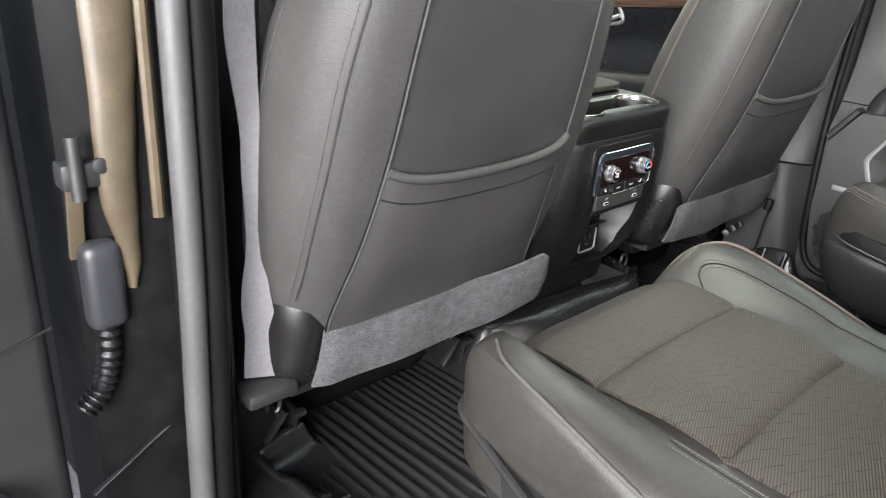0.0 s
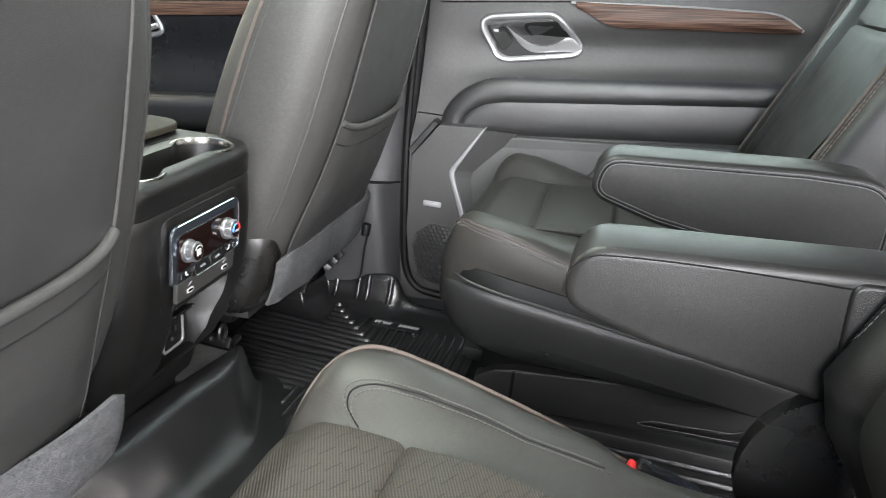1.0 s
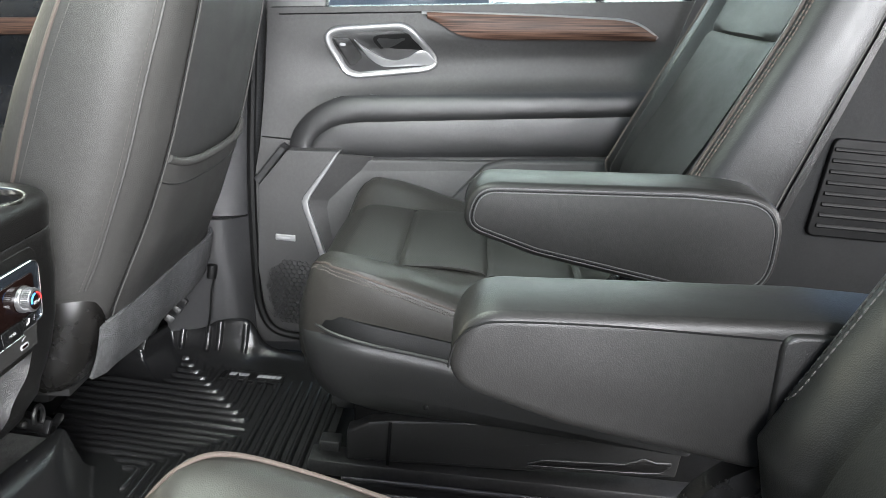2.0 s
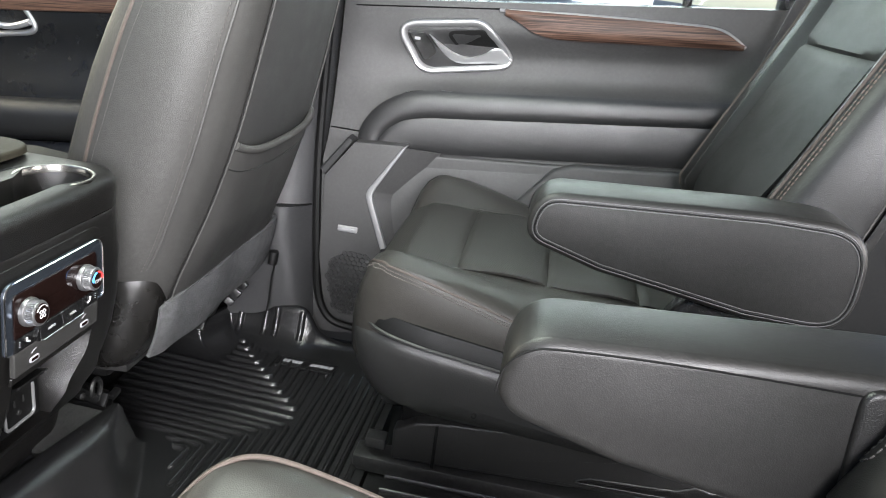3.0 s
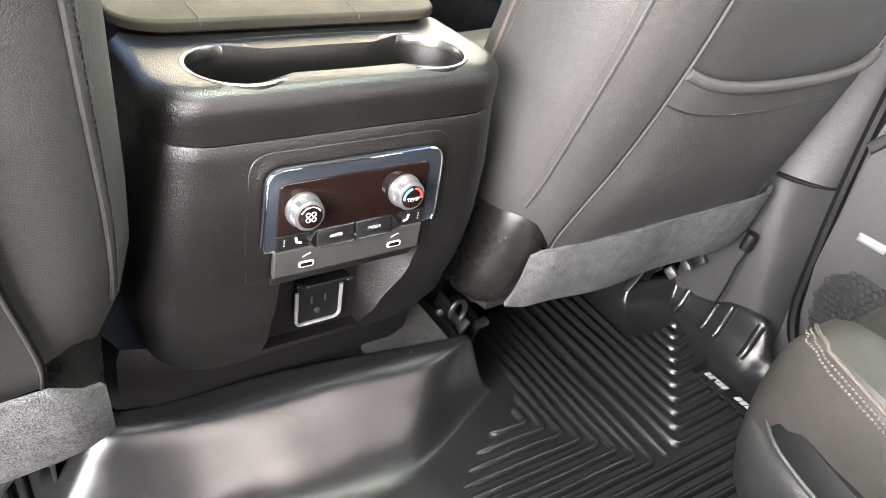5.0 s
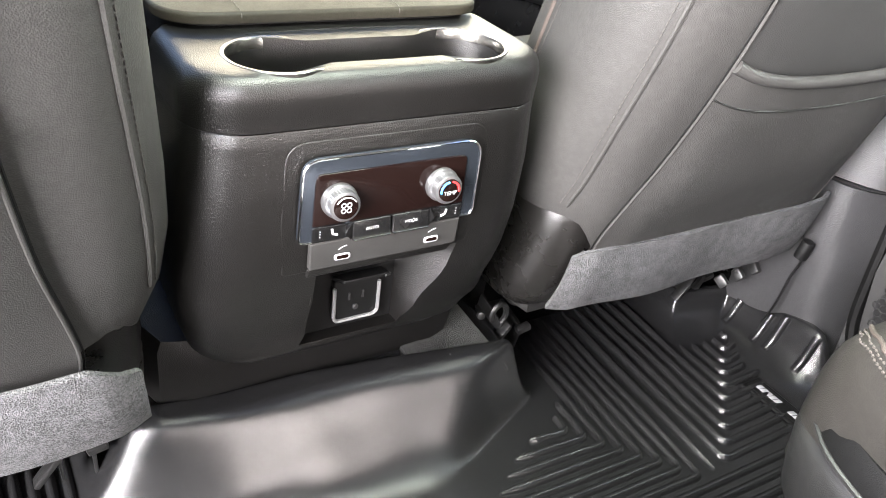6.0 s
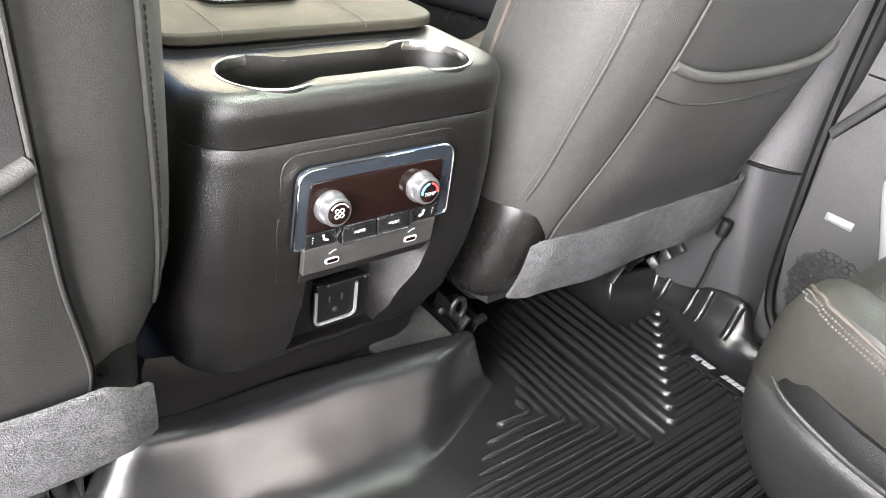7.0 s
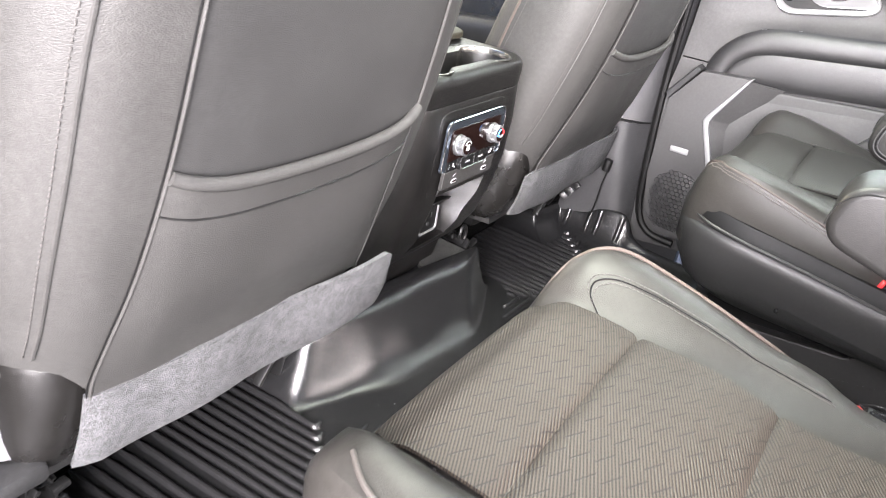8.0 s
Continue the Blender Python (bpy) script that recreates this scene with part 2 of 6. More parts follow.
# ---- mesh helpers ----
def part(name, bm, mat, parent=None, label="", smooth=True, angle=40.0):
    me = bpy.data.meshes.new(name)
    bmesh.ops.recalc_face_normals(bm, faces=bm.faces)
    if smooth:
        lim = radians(angle)
        for f in bm.faces:
            f.smooth = True
        for e in bm.edges:
            e.smooth = len(e.link_faces) == 2 and e.calc_face_angle(0) < lim
    bm.to_mesh(me)
    bm.free()
    me.materials.append(mat)
    ob = new(name, me)
    if parent is not None:
        ob.parent = parent
    if label:
        ob["label"] = label
    return ob


def thing(name, label, category, kind="", group=""):
    ob = new(name)
    ob.empty_display_size = 0.05
    return tagged(ob, label, category, group, kind)


def V(*a):
    return Vector(a)


def spline(pts, n, closed=False):
    """n points along a smooth curve through pts."""
    p = [Vector(q) if len(q) == 3 else Vector((q[0], q[1], 0)) for q in pts]
    k = len(p)
    segs = k if closed else k - 1
    out = []
    for i in range(n):
        s = i / n * segs if closed else i / (n - 1) * segs
        j = min(int(s), segs - 1)
        u = s - j
        if closed:
            a, b, c, d = (p[(j + o) % k] for o in (-1, 0, 1, 2))
        else:
            a, b, c, d = (p[max(0, min(k - 1, j + o))] for o in (-1, 0, 1, 2))
        out.append(0.5 * ((2 * b) + (c - a) * u + (2 * a - 5 * b + 4 * c - d) * u * u + (3 * b - a - 3 * c + d) * u ** 3))
    return out


def even(pts, n, closed=False):
    """n points at equal steps along the broken line pts."""
    p = [Vector(q) for q in pts]
    if closed:
        p.append(p[0])
    d = [0.0]
    for a, b in zip(p, p[1:]):
        d.append(d[-1] + (b - a).length)
    out, j = [], 0
    for i in range(n):
        s = d[-1] * (i / n if closed else i / (n - 1))
        while j < len(p) - 2 and d[j + 1] < s:
            j += 1
        seg = d[j + 1] - d[j]
        out.append(p[j].lerp(p[j + 1], (s - d[j]) / seg if seg > 0 else 0))
    return out


def rounded(corners, radius, steps=6):
    """A closed 2D outline with rounded corners; radius: one or one for each corner."""
    out = []
    k = len(corners)
    for i in range(k):
        p, a, b = Vector(corners[i]), Vector(corners[i - 1]), Vector(corners[(i + 1) % k])
        r = radius[i] if hasattr(radius, "__len__") else radius
        da, db = (a - p), (b - p)
        ang = da.angle(db)
        t = min(r / math.tan(ang / 2), da.length * 0.49, db.length * 0.49)
        s, e = p + da.normalized() * t, p + db.normalized() * t
        for q in range(steps + 1):
            u = q / steps
            out.append(s * (1 - u) ** 2 + p * 2 * u * (1 - u) + e * u * u)
    return [(q.x, q.y) for q in out]


def inset(outline, r):
    k = len(outline)
    area = sum(outline[i][0] * outline[(i + 1) % k][1] - outline[(i + 1) % k][0] * outline[i][1] for i in range(k))
    sg = 1 if area > 0 else -1
    out = []
    for i in range(k):
        a, b = Vector(outline[i - 1]), Vector(outline[(i + 1) % k])
        t = (b - a)
        t = t.normalized() if t.length > 1e-9 else Vector((1, 0))
        nrm = Vector((-t.y, t.x)) * sg
        q = Vector(outline[i]) + nrm * r
        out.append((q.x, q.y))
    return out


def loft(rings, caps=(True, True), closed=True):
    bm = bmesh.new()
    vs = [[bm.verts.new(p) for p in ring] for ring in rings]
    k = len(vs[0])
    for a, b in zip(vs, vs[1:]):
        for i in range(k if closed else k - 1):
            j = (i + 1) % k
            bm.faces.new((a[i], a[j], b[j], b[i]))
    if closed and caps[0]:
        bm.faces.new(vs[0][::-1])
    if closed and caps[1]:
        bm.faces.new(vs[-1])
    return bm


def slab(outline, to3d, depth, r=0.003, steps=4, crown=0.0, both=False):
    """A plate with rounded rim: outline (a, b), to3d(a, b, d) with d from 0 to depth."""
    rings = []
    if both:
        for q in range(steps, 0, -1):
            u = q / steps * math.pi / 2
            o = inset(outline, r * (1 - math.cos(u)))
            rings.append([to3d(a, b, r - r * math.sin(u)) for a, b in o])
    else:
        rings.append([to3d(a, b, 0) for a, b in outline])
    for q in range(0, steps + 1):
        u = q / steps * math.pi / 2
        o = inset(outline, r * (1 - math.cos(u)))
        rings.append([to3d(a, b, depth - r + r * math.sin(u)) for a, b in o])
    if crown:
        cx = sum(a for a, b in outline) / len(outline)
        cy = sum(b for a, b in outline) / len(outline)
        o = inset(outline, r)
        for s in (0.85, 0.65, 0.4, 0.15):
            rings.append([to3d(cx + (a - cx) * s, cy + (b - cy) * s, depth + crown * (1 - s * s)) for a, b in o])
    return loft(rings)


def tube(points, r, segs=8, closed=False, flat=1.0):
    p = [Vector(q) for q in points]
    rings = []
    k = len(p)
    up = Vector((0.13, 0.21, 0.97))
    prev = None
    for i in range(k):
        a = p[i - 1] if (i or closed) else p[0]
        b = p[(i + 1) % k] if (i < k - 1 or closed) else p[-1]
        t = (b - a).normalized()
        if prev is None:
            n1 = t.cross(up).normalized()
        else:
            n1 = (prev - t * prev.dot(t)).normalized()
        prev = n1
        n2 = t.cross(n1)
        rings.append([p[i] + (n1 * math.cos(s) + n2 * flat * math.sin(s)) * r for s in (2 * math.pi * q / segs for q in range(segs))])
    if closed:
        rings.append(rings[0])
        return loft(rings, (False, False))
    return loft(rings)


def box(size, at=(0, 0, 0), bevel=0.002, rot=(0, 0, 0), segs=2):
    bm = bmesh.new()
    bmesh.ops.create_cube(bm, size=1.0)
    bmesh.ops.scale(bm, vec=size, verts=bm.verts)
    if bevel:
        bmesh.ops.bevel(bm, geom=bm.edges[:], offset=min(bevel, min(size) * 0.45), segments=segs, affect="EDGES", profile=0.5)
    bmesh.ops.transform(bm, matrix=pose(*at, *rot), verts=bm.verts)
    return bm


def disc(at, axis, r, depth, segs=28, bevel=0.0015):
    """A round plug with softened rim whose face looks along axis."""
    z = Vector(axis).normalized()
    x = z.orthogonal().normalized()
    y = z.cross(x)
    c = Vector(at)
    prof = [(r, 0), (r, depth - bevel), (r - bevel * 0.3, depth - bevel * 0.3), (r - bevel, depth)]
    return loft([[c + (x * math.cos(s) + y * math.sin(s)) * a + z * d for s in (2 * math.pi * q / segs for q in range(segs))] for a, d in prof])


def join(bms):
    """One bmesh out of several."""
    out = bmesh.new()
    for b in bms:
        me = bpy.data.meshes.new("tmp")
        b.to_mesh(me)
        b.free()
        out.from_mesh(me)
        bpy.data.meshes.remove(me)
    return out


def dashes(points, step, length, r, sink=0.0):
    """Single stitches along a line, in one mesh: stitching is one seam."""
    p = [Vector(q) for q in points]
    total = sum((b - a).length for a, b in zip(p, p[1:]))
    n = max(2, int(total / step))
    q = even(p, n * 4 + 1)
    bm = bmesh.new()
    for i in range(n):
        a, b = q[i * 4], q[min(i * 4 + max(1, round(4 * length / step)), n * 4)]
        t = (b - a).normalized()
        u = t.orthogonal().normalized()
        w = t.cross(u)
        mid = [a, a.lerp(b, 0.25), a.lerp(b, 0.75), b]
        rr = [r * 0.35, r, r, r * 0.35]
        rings = [[bm.verts.new(m + (u * math.cos(s) + w * math.sin(s)) * k) for s in (2 * math.pi * e / 5 for e in range(5))] for m, k in zip(mid, rr)]
        for c, d in zip(rings, rings[1:]):
            for e in range(5):
                bm.faces.new((c[e], c[(e + 1) % 5], d[(e + 1) % 5], d[e]))
        bm.faces.new(rings[0][::-1])
        bm.faces.new(rings[-1])
    return bm


def sheet(f, nu, nv, thick=0.0):
    """A surface f(u, v), u and v from 0 to 1, with thickness along its normal."""
    g = [[Vector(f(i / nu, j / nv)) for j in range(nv + 1)] for i in range(nu + 1)]
    bm = bmesh.new()
    top = [[bm.verts.new(p) for p in row] for row in g]
    for i in range(nu):
        for j in range(nv):
            bm.faces.new((top[i][j], top[i + 1][j], top[i + 1][j + 1], top[i][j + 1]))
    if thick:
        def normal(i, j):
            a = g[min(i + 1, nu)][j] - g[max(i - 1, 0)][j]
            b = g[i][min(j + 1, nv)] - g[i][max(j - 1, 0)]
            c = a.cross(b)
            return c.normalized() if c.length > 1e-12 else Vector((0, 0, 1))
        low = [[bm.verts.new(g[i][j] - normal(i, j) * thick) for j in range(nv + 1)] for i in range(nu + 1)]
        for i in range(nu):
            for j in range(nv):
                bm.faces.new((low[i][j], low[i][j + 1], low[i + 1][j + 1], low[i + 1][j]))
        rim = [(i, 0) for i in range(nu)] + [(nu, j) for j in range(nv)] + [(i, nv) for i in range(nu, 0, -1)] + [(0, j) for j in range(nv, 0, -1)]
        for a, b in zip(rim, rim[1:] + rim[:1]):
            bm.faces.new((top[a[0]][a[1]], low[a[0]][a[1]], low[b[0]][b[1]], top[b[0]][b[1]]))
    return bm


def lerp(a, b, u):
    return a + (b - a) * u


def table(x, rows):
    """Smooth reading of a short table of (x, value...)."""
    if x <= rows[0][0]:
        return rows[0][1:] if len(rows[0]) > 2 else rows[0][1]
    for a, b in zip(rows, rows[1:]):
        if x <= b[0]:
            u = (x - a[0]) / (b[0] - a[0])
            u = u * u * (3 - 2 * u)
            r = tuple(lerp(p, q, u) for p, q in zip(a[1:], b[1:]))
            return r if len(r) > 1 else r[0]
    return rows[-1][1:] if len(rows[-1]) > 2 else rows[-1][1]


def smooth(a, b, x):
    u = max(0.0, min(1.0, (x - a) / (b - a)))
    return u * u * (3 - 2 * u)


def curve(x, rows):
    """A smooth curve through a short table of (x, value), with no flat steps at its knots."""
    k = len(rows)
    if x <= rows[0][0]:
        return rows[0][1]
    if x >= rows[-1][0]:
        return rows[-1][1]
    i = max(j for j in range(k - 1) if rows[j][0] <= x)

    def slope(j):
        if j == 0 or j == k - 1:
            a, c = (0, 1) if j == 0 else (k - 2, k - 1)
        else:
            a, c = j - 1, j + 1
        return (rows[c][1] - rows[a][1]) / (rows[c][0] - rows[a][0])
    (x0, y0), (x1, y1) = rows[i], rows[i + 1]
    w = x1 - x0
    u = (x - x0) / w
    return ((2 * u ** 3 - 3 * u * u + 1) * y0 + (u ** 3 - 2 * u * u + u) * w * slope(i)
            + (3 * u * u - 2 * u ** 3) * y1 + (u ** 3 - u * u) * w * slope(i + 1))


# ---- the cabin shell ----
def shell():
    ground = part("ground", sheet(lambda u, v: ((u - 0.5) * 600, (v - 0.5) * 600, -0.78), 2, 2, 0.05), OUTSIDE)
    tagged(ground, "grey asphalt ground outside the vehicle", "ground", kind="structure")
    floor = part("floor", box((1.66, 4.4, 0.04), (0, -0.4, -0.045), 0.004), CARPET)
    tagged(floor, "black carpeted cabin floor", "floor", kind="structure")
    bm = bmesh.new()
    def top(x, y):
        return 1.3 - 0.11 * (x / 0.72) ** 2 * 0.5
    xs, ys = (-0.72, -0.5, -0.42, 0.42, 0.5, 0.72), (-2.9, -2.0, -1.0, -0.55, 0.28, 0.75)
    for dzc in (0.0, 0.03):
        g = [[bm.verts.new((x, y, top(x, y) + dzc)) for y in ys] for x in xs]
        for a in range(5):
            for b in range(5):
                if a == 2 and b == 3:
                    continue
                bm.faces.new((g[a][b], g[a + 1][b], g[a + 1][b + 1], g[a][b + 1]))
    roof = part("ceiling", bm, HEADLINER)
    tagged(roof, "dark grey cloth headliner with a roof opening", "ceiling", kind="structure")
    rear = part("wall_rear", box((1.6, 0.05, 0.85), (0, -2.85, 0.4), 0.01), PLASTIC)
    tagged(rear, "dark plastic tailgate lining", "wall", kind="structure")
    dash = part("wall_front", box((1.66, 0.3, 0.75), (0, 1.25, 0.35), 0.08, segs=4), PLASTIC_SMOOTH)
    tagged(dash, "dark soft-touch dashboard", "dashboard", kind="structure")
    for sx, nm in ((-1, "wall_left"), (1, "wall_right")):
        w = part(nm, box((0.05, 1.95, 0.88), (sx * 0.93, -1.98, 0.36), 0.01), LINING)
        tagged(w, "dark moulded side lining behind the rear door", "wall", kind="structure")
    lf = part("wall_left_front", box((0.05, 1.45, 0.95), (-0.90, 0.90, 0.4), 0.01), DARK)
    tagged(lf, "dark inner side of the driver's door", "door", kind="structure")


shell()

# ---- centre console ----
def console():
    con = thing("centre_console", "black grained centre console with rear climate controls and cup holders", "console")
    # the outline at each height: half width, rear face, corner radius
    rows = [(0.182, 0.142, 0.075, 0.05), (0.19, 0.156, 0.062, 0.055), (0.21, 0.168, 0.047, 0.06), (0.25, 0.177, 0.028, 0.06),
            (0.31, 0.181, 0.010, 0.06), (0.36, 0.181, 0.000, 0.06), (0.42, 0.178, -0.004, 0.055), (0.484, 0.172, -0.003, 0.05)]

    def ring(z, w, y, r, xs, front=0.62):
        pts = [V(-w, front, z)]
        for q in range(7):
            a = math.pi / 2 * q / 6
            pts.append(V(-w + r * (1 - math.cos(a)), y + r * (1 - math.sin(a)), z))
        pts += [V(x, y, z) for x in xs]
        for q in range(6, -1, -1):
            a = math.pi / 2 * q / 6
            pts.append(V(w - r * (1 - math.cos(a)), y + r * (1 - math.sin(a)), z))
        pts.append(V(w, front, z))
        return pts

    zs = [0.1819, 0.184, 0.187, 0.195, 0.205, 0.214, 0.24, 0.26, 0.28, 0.31, 0.337, 0.36, 0.39, 0.42, 0.45, 0.47, 0.481, 0.484]
    bm = bmesh.new()
    grid = []
    for z in zs:
        w, y, r = table(z, rows)
        if z == zs[-1]:
            y, w = y + 0.0012, w - 0.0012
        xr = lerp(0.05, 0.088, smooth(0.2, 0.337, z))
        if z == zs[0]:
            grid.append([bm.verts.new(p) for p in ring(z, w - 0.03, y + 0.03, r, (-0.064, -0.02, 0.02, xr))])
        grid.append([bm.verts.new(p) for p in ring(z, w, y, r, (-0.064, -0.02, 0.02, xr))])
    zs.insert(0, 0.18)
    k = len(grid[0])
    for i in range(len(grid) - 1):
        for j in range(k - 1):
            # the power outlet sits in an opening of the rear face
            if 8 <= j <= 10 and 0.213 < zs[i] < 0.336:
                continue
            bm.faces.new((grid[i][j], grid[i][j + 1], grid[i + 1][j + 1], grid[i + 1][j]))
    part("body", bm, PLASTIC, con, angle=60)

    # recess with its flared side
    def rear(z):
        return table(z, rows)[1]
    B = 0.062
    zlo, zhi = 0.214, 0.337

    def quad(f, nu=6, nv=6):
        return sheet(f, nu, nv, 0.002)
    part("recess_plate", quad(lambda u, v: (lerp(-0.064, 0.05, u), B, lerp(zlo, zhi, v))), DARK, con, "smooth dark recess plate")
    part("recess_side", quad(lambda u, v: (-0.064, lerp(rear(lerp(zlo, zhi, v)), B, u), lerp(zlo, zhi, v))), PLASTIC, con)
    part("recess_sill", quad(lambda u, v: (lerp(-0.064, 0.05, u), lerp(rear(zlo), B, v), zlo)), PLASTIC, con)
    part("recess_flare", quad(lambda u, v: (lerp(0.05, lerp(0.05, 0.088, smooth(0.2, 0.337, lerp(zlo, zhi, v))), u), lerp(B, rear(lerp(zlo, zhi, v)), u), lerp(zlo, zhi, v)), 8, 12), PLASTIC, con)
    # outlet with raised flap
    out = part("power_outlet", slab(rounded([(-0.026, 0.228), (0.026, 0.228), (0.026, 0.281), (-0.026, 0.281)], 0.005), lambda a, b, d: V(a + 0.003, B - 0.002 - d, b), 0.006, 0.002), DARK, con, "black mains outlet")
    half = [V(-0.023, B - 0.009, 0.272), V(-0.023, B - 0.009, 0.234), V(-0.021, B - 0.009, 0.229), V(-0.017, B - 0.009, 0.228), V(0.022, B - 0.009, 0.228), V(0.027, B - 0.009, 0.23), V(0.029, B - 0.009, 0.235), V(0.029, B - 0.009, 0.272)]
    part("outlet_trim", tube(even(half, 40), 0.0022, 6), SATIN, out, "bright trim line round the outlet")
    for a in (-0.006, 0.01):
        part("socket_slot", box((0.0022, 0.002, 0.009), (a, B - 0.0095, 0.259), 0.0004), METAL, out)
    part("socket_slot", disc((0.002, B - 0.008, 0.243), (0, -1, 0), 0.0035, 0.002, 14, 0.0005), METAL, out)
    part("outlet_flap", slab(rounded([(-0.03, 0.0), (0.03, 0.0), (0.026, 0.03), (-0.026, 0.03)], 0.005), lambda a, b, d: V(a + 0.003, B - 0.004 - b * 0.93, 0.283 + b * 0.36 + d), 0.004, 0.0015), DARK, out, "raised outlet flap")
    # added steel-coloured line, a painted glint that sets the flap off
    part("flap_glint", tube([V(0.031, B - 0.008, 0.286), V(0.029, B - 0.031, 0.295), V(0.022, B - 0.034, 0.296)], 0.0013, 6), METAL, out)

    # lower base behind the cover
    base = [[V(-0.21 * k, 0.6, z), V(-0.21 * k, y + 0.05, z), V(-0.195 * k, y + 0.012, z), V(-0.16 * k, y, z), V(0.148 * k, y, z), V(0.178 * k, y + 0.012, z), V(0.192 * k, y + 0.05, z), V(0.192 * k, 0.6, z)] for z, y, k in ((-0.024, 0.14, 1), (0.08, 0.125, 1), (0.14, 0.112, 1), (0.185, 0.107, 1), (0.197, 0.111, 0.97), (0.2, 0.13, 0.85), (0.2, 0.2, 0.5))]
    part("base", loft(base, closed=False), FOOT, con, "darker console foot")

    part("carpet_edge", sheet(lambda u, v: (lerp(0.105, 0.24, u), lerp(0.075, 0.19, v) - 0.02 * u, 0.1005 + 0.004 * v - 0.03 * smooth(0.85, 1.0, u) + 0.0015 * math.sin(u * 9)), 14, 8, 0.008), GREY_CARPET, con, "grey carpet showing beside the console foot")
    # upper cap with the two cup holders
    N = 160
    cx, cy, R, sl = 0.087, 0.047, 0.043, 0.0275

    def hole(ang):
        c, s = math.cos(ang), math.sin(ang)
        best = sl / abs(s) if abs(s) > 1e-6 else 0
        if abs(c) * best > 0.054 or best == 0:
            # far side of the cup circle
            bx = cx if c > 0 else -cx
            q = bx * c
            disc2 = q * q - (cx * cx - R * R)
            if disc2 > 0:
                best = max(q + math.sqrt(disc2), 0)
            else:
                best = min(best, 0.06 / abs(c))
        return best

    def outer(ang, w, yr, yf, r):
        c, s = math.cos(ang), math.sin(ang)
        t = min((w / abs(c)) if abs(c) > 1e-9 else 9, ((cy - yr) / -s) if s < -1e-9 else ((yf - cy) / s if s > 1e-9 else 9))
        x, y = c * t, s * t
        # round the two rear corners
        if y < 0 and abs(x) > w - r and cy + y < yr + r:
            ccx, ccy = (w - r) * (1 if x > 0 else -1), (yr + r) - cy
            q = c * ccx + s * ccy
            d2 = q * q - (ccx * ccx + ccy * ccy - r * r)
            if d2 > 0:
                t = q + math.sqrt(d2)
        return t
    angs = [2 * math.pi * (i + 0.5) / N for i in range(N)]
    prof = [(0.4856, 0.0, -0.002), (0.500, 0.0, -0.003), (0.511, 0.001, -0.0045), (0.519, 0.003, -0.004), (0.525, 0.006, -0.0015), (0.5285, 0.010, 0.002), (0.530, 0.015, 0.006)]
    rings = []
    for z, g, gy in prof:
        rings.append([V(math.cos(a) * outer(a, 0.172 - g, -0.001 + gy, 0.14, 0.05 - g * 0.5), cy + math.sin(a) * outer(a, 0.172 - g, -0.001 + gy, 0.14, 0.05 - g * 0.5), z) for a in angs])
    for u in (0.5, 1.0):
        rings.append([V(math.cos(a) * lerp(outer(a, 0.157, 0.005, 0.14, 0.042), hole(a) + 0.001, u), cy + math.sin(a) * lerp(outer(a, 0.157, 0.005, 0.14, 0.042), hole(a) + 0.001, u), 0.530 + 0.0015 * u) for a in angs])
    for z, k2 in ((0.527, 1.0), (0.50, 0.985), (0.462, 0.95), (0.456, 0.9)):
        rings.append([V(math.cos(a) * hole(a) * k2, cy + math.sin(a) * hole(a) * k2, z) for a in angs])
    part("top_cap", loft(rings, (False, True)), PLASTIC, con, "grained cap with two cup holders", angle=50)
    for sx in (-1, 1):
        rim = []
        for t in (lerp(0.70, 2 * math.pi - 0.70, i / 50) for i in range(51)):
            e = smooth(0.70, 1.15, t) * (1 - smooth(2 * math.pi - 1.15, 2 * math.pi - 0.70, t)) * 0.97 + 0.03
            rim.append([V(sx * (cx - lerp(0.043, rr, e) * math.cos(t)), cy + lerp(0.043, rr, e) * math.sin(t), lerp(0.5285, zz, e)) for rr, zz in ((0.0418, 0.522), (0.0421, 0.5298), (0.0428, 0.5314), (0.0455, 0.5318), (0.0468, 0.5310), (0.0468, 0.5265))])
        part("cup_rim", loft(rim, (True, True), closed=True), CHROME, con, "satin chrome cup holder rim")
    part("cap_crease", tube(spline([(-0.12, 0.095, 0.529), (-0.06, 0.104, 0.53), (0.06, 0.104, 0.53), (0.13, 0.09, 0.529)], 30), 0.0016, 6), DARK, con)
    # armrest lid
    lid = part("armrest_lid", slab(rounded([(-0.165, 0.118), (0.165, 0.118), (0.165, 0.56), (-0.165, 0.56)], [0.05, 0.05, 0.03, 0.03], 8), lambda a, b, d: V(a, b, 0.535 + d), 0.0095, 0.004, 5, crown=0.004), LID_LEATHER, con, "padded leather armrest lid")
    part("lid_underside", slab(rounded([(-0.155, 0.128), (0.155, 0.128), (0.155, 0.55), (-0.155, 0.55)], [0.045, 0.045, 0.03, 0.03], 8), lambda a, b, d: V(a, b, 0.5 + d), 0.0345, 0.003), DARK, lid)
    part("tray_frame", slab(rounded([(-0.075, 0.2), (0.03, 0.2), (0.03, 0.5), (-0.075, 0.5)], 0.02), lambda a, b, d: V(a, b, 0.5462 + d), 0.0025, 0.001), LID_LEATHER, lid)
    part("tray_rim", tube([V(a, b, 0.5495) for a, b in rounded([(-0.075, 0.2), (0.03, 0.2), (0.03, 0.5), (-0.075, 0.5)], 0.02)], 0.0032, 8, True), HINGE, lid, "raised rim round the tray")
    for i in range(18):
        part("slat", box((0.078, 0.006, 0.003), (-0.022, 0.225 + i * 0.0145, 0.5500), 0.001), LID_LEATHER, lid)
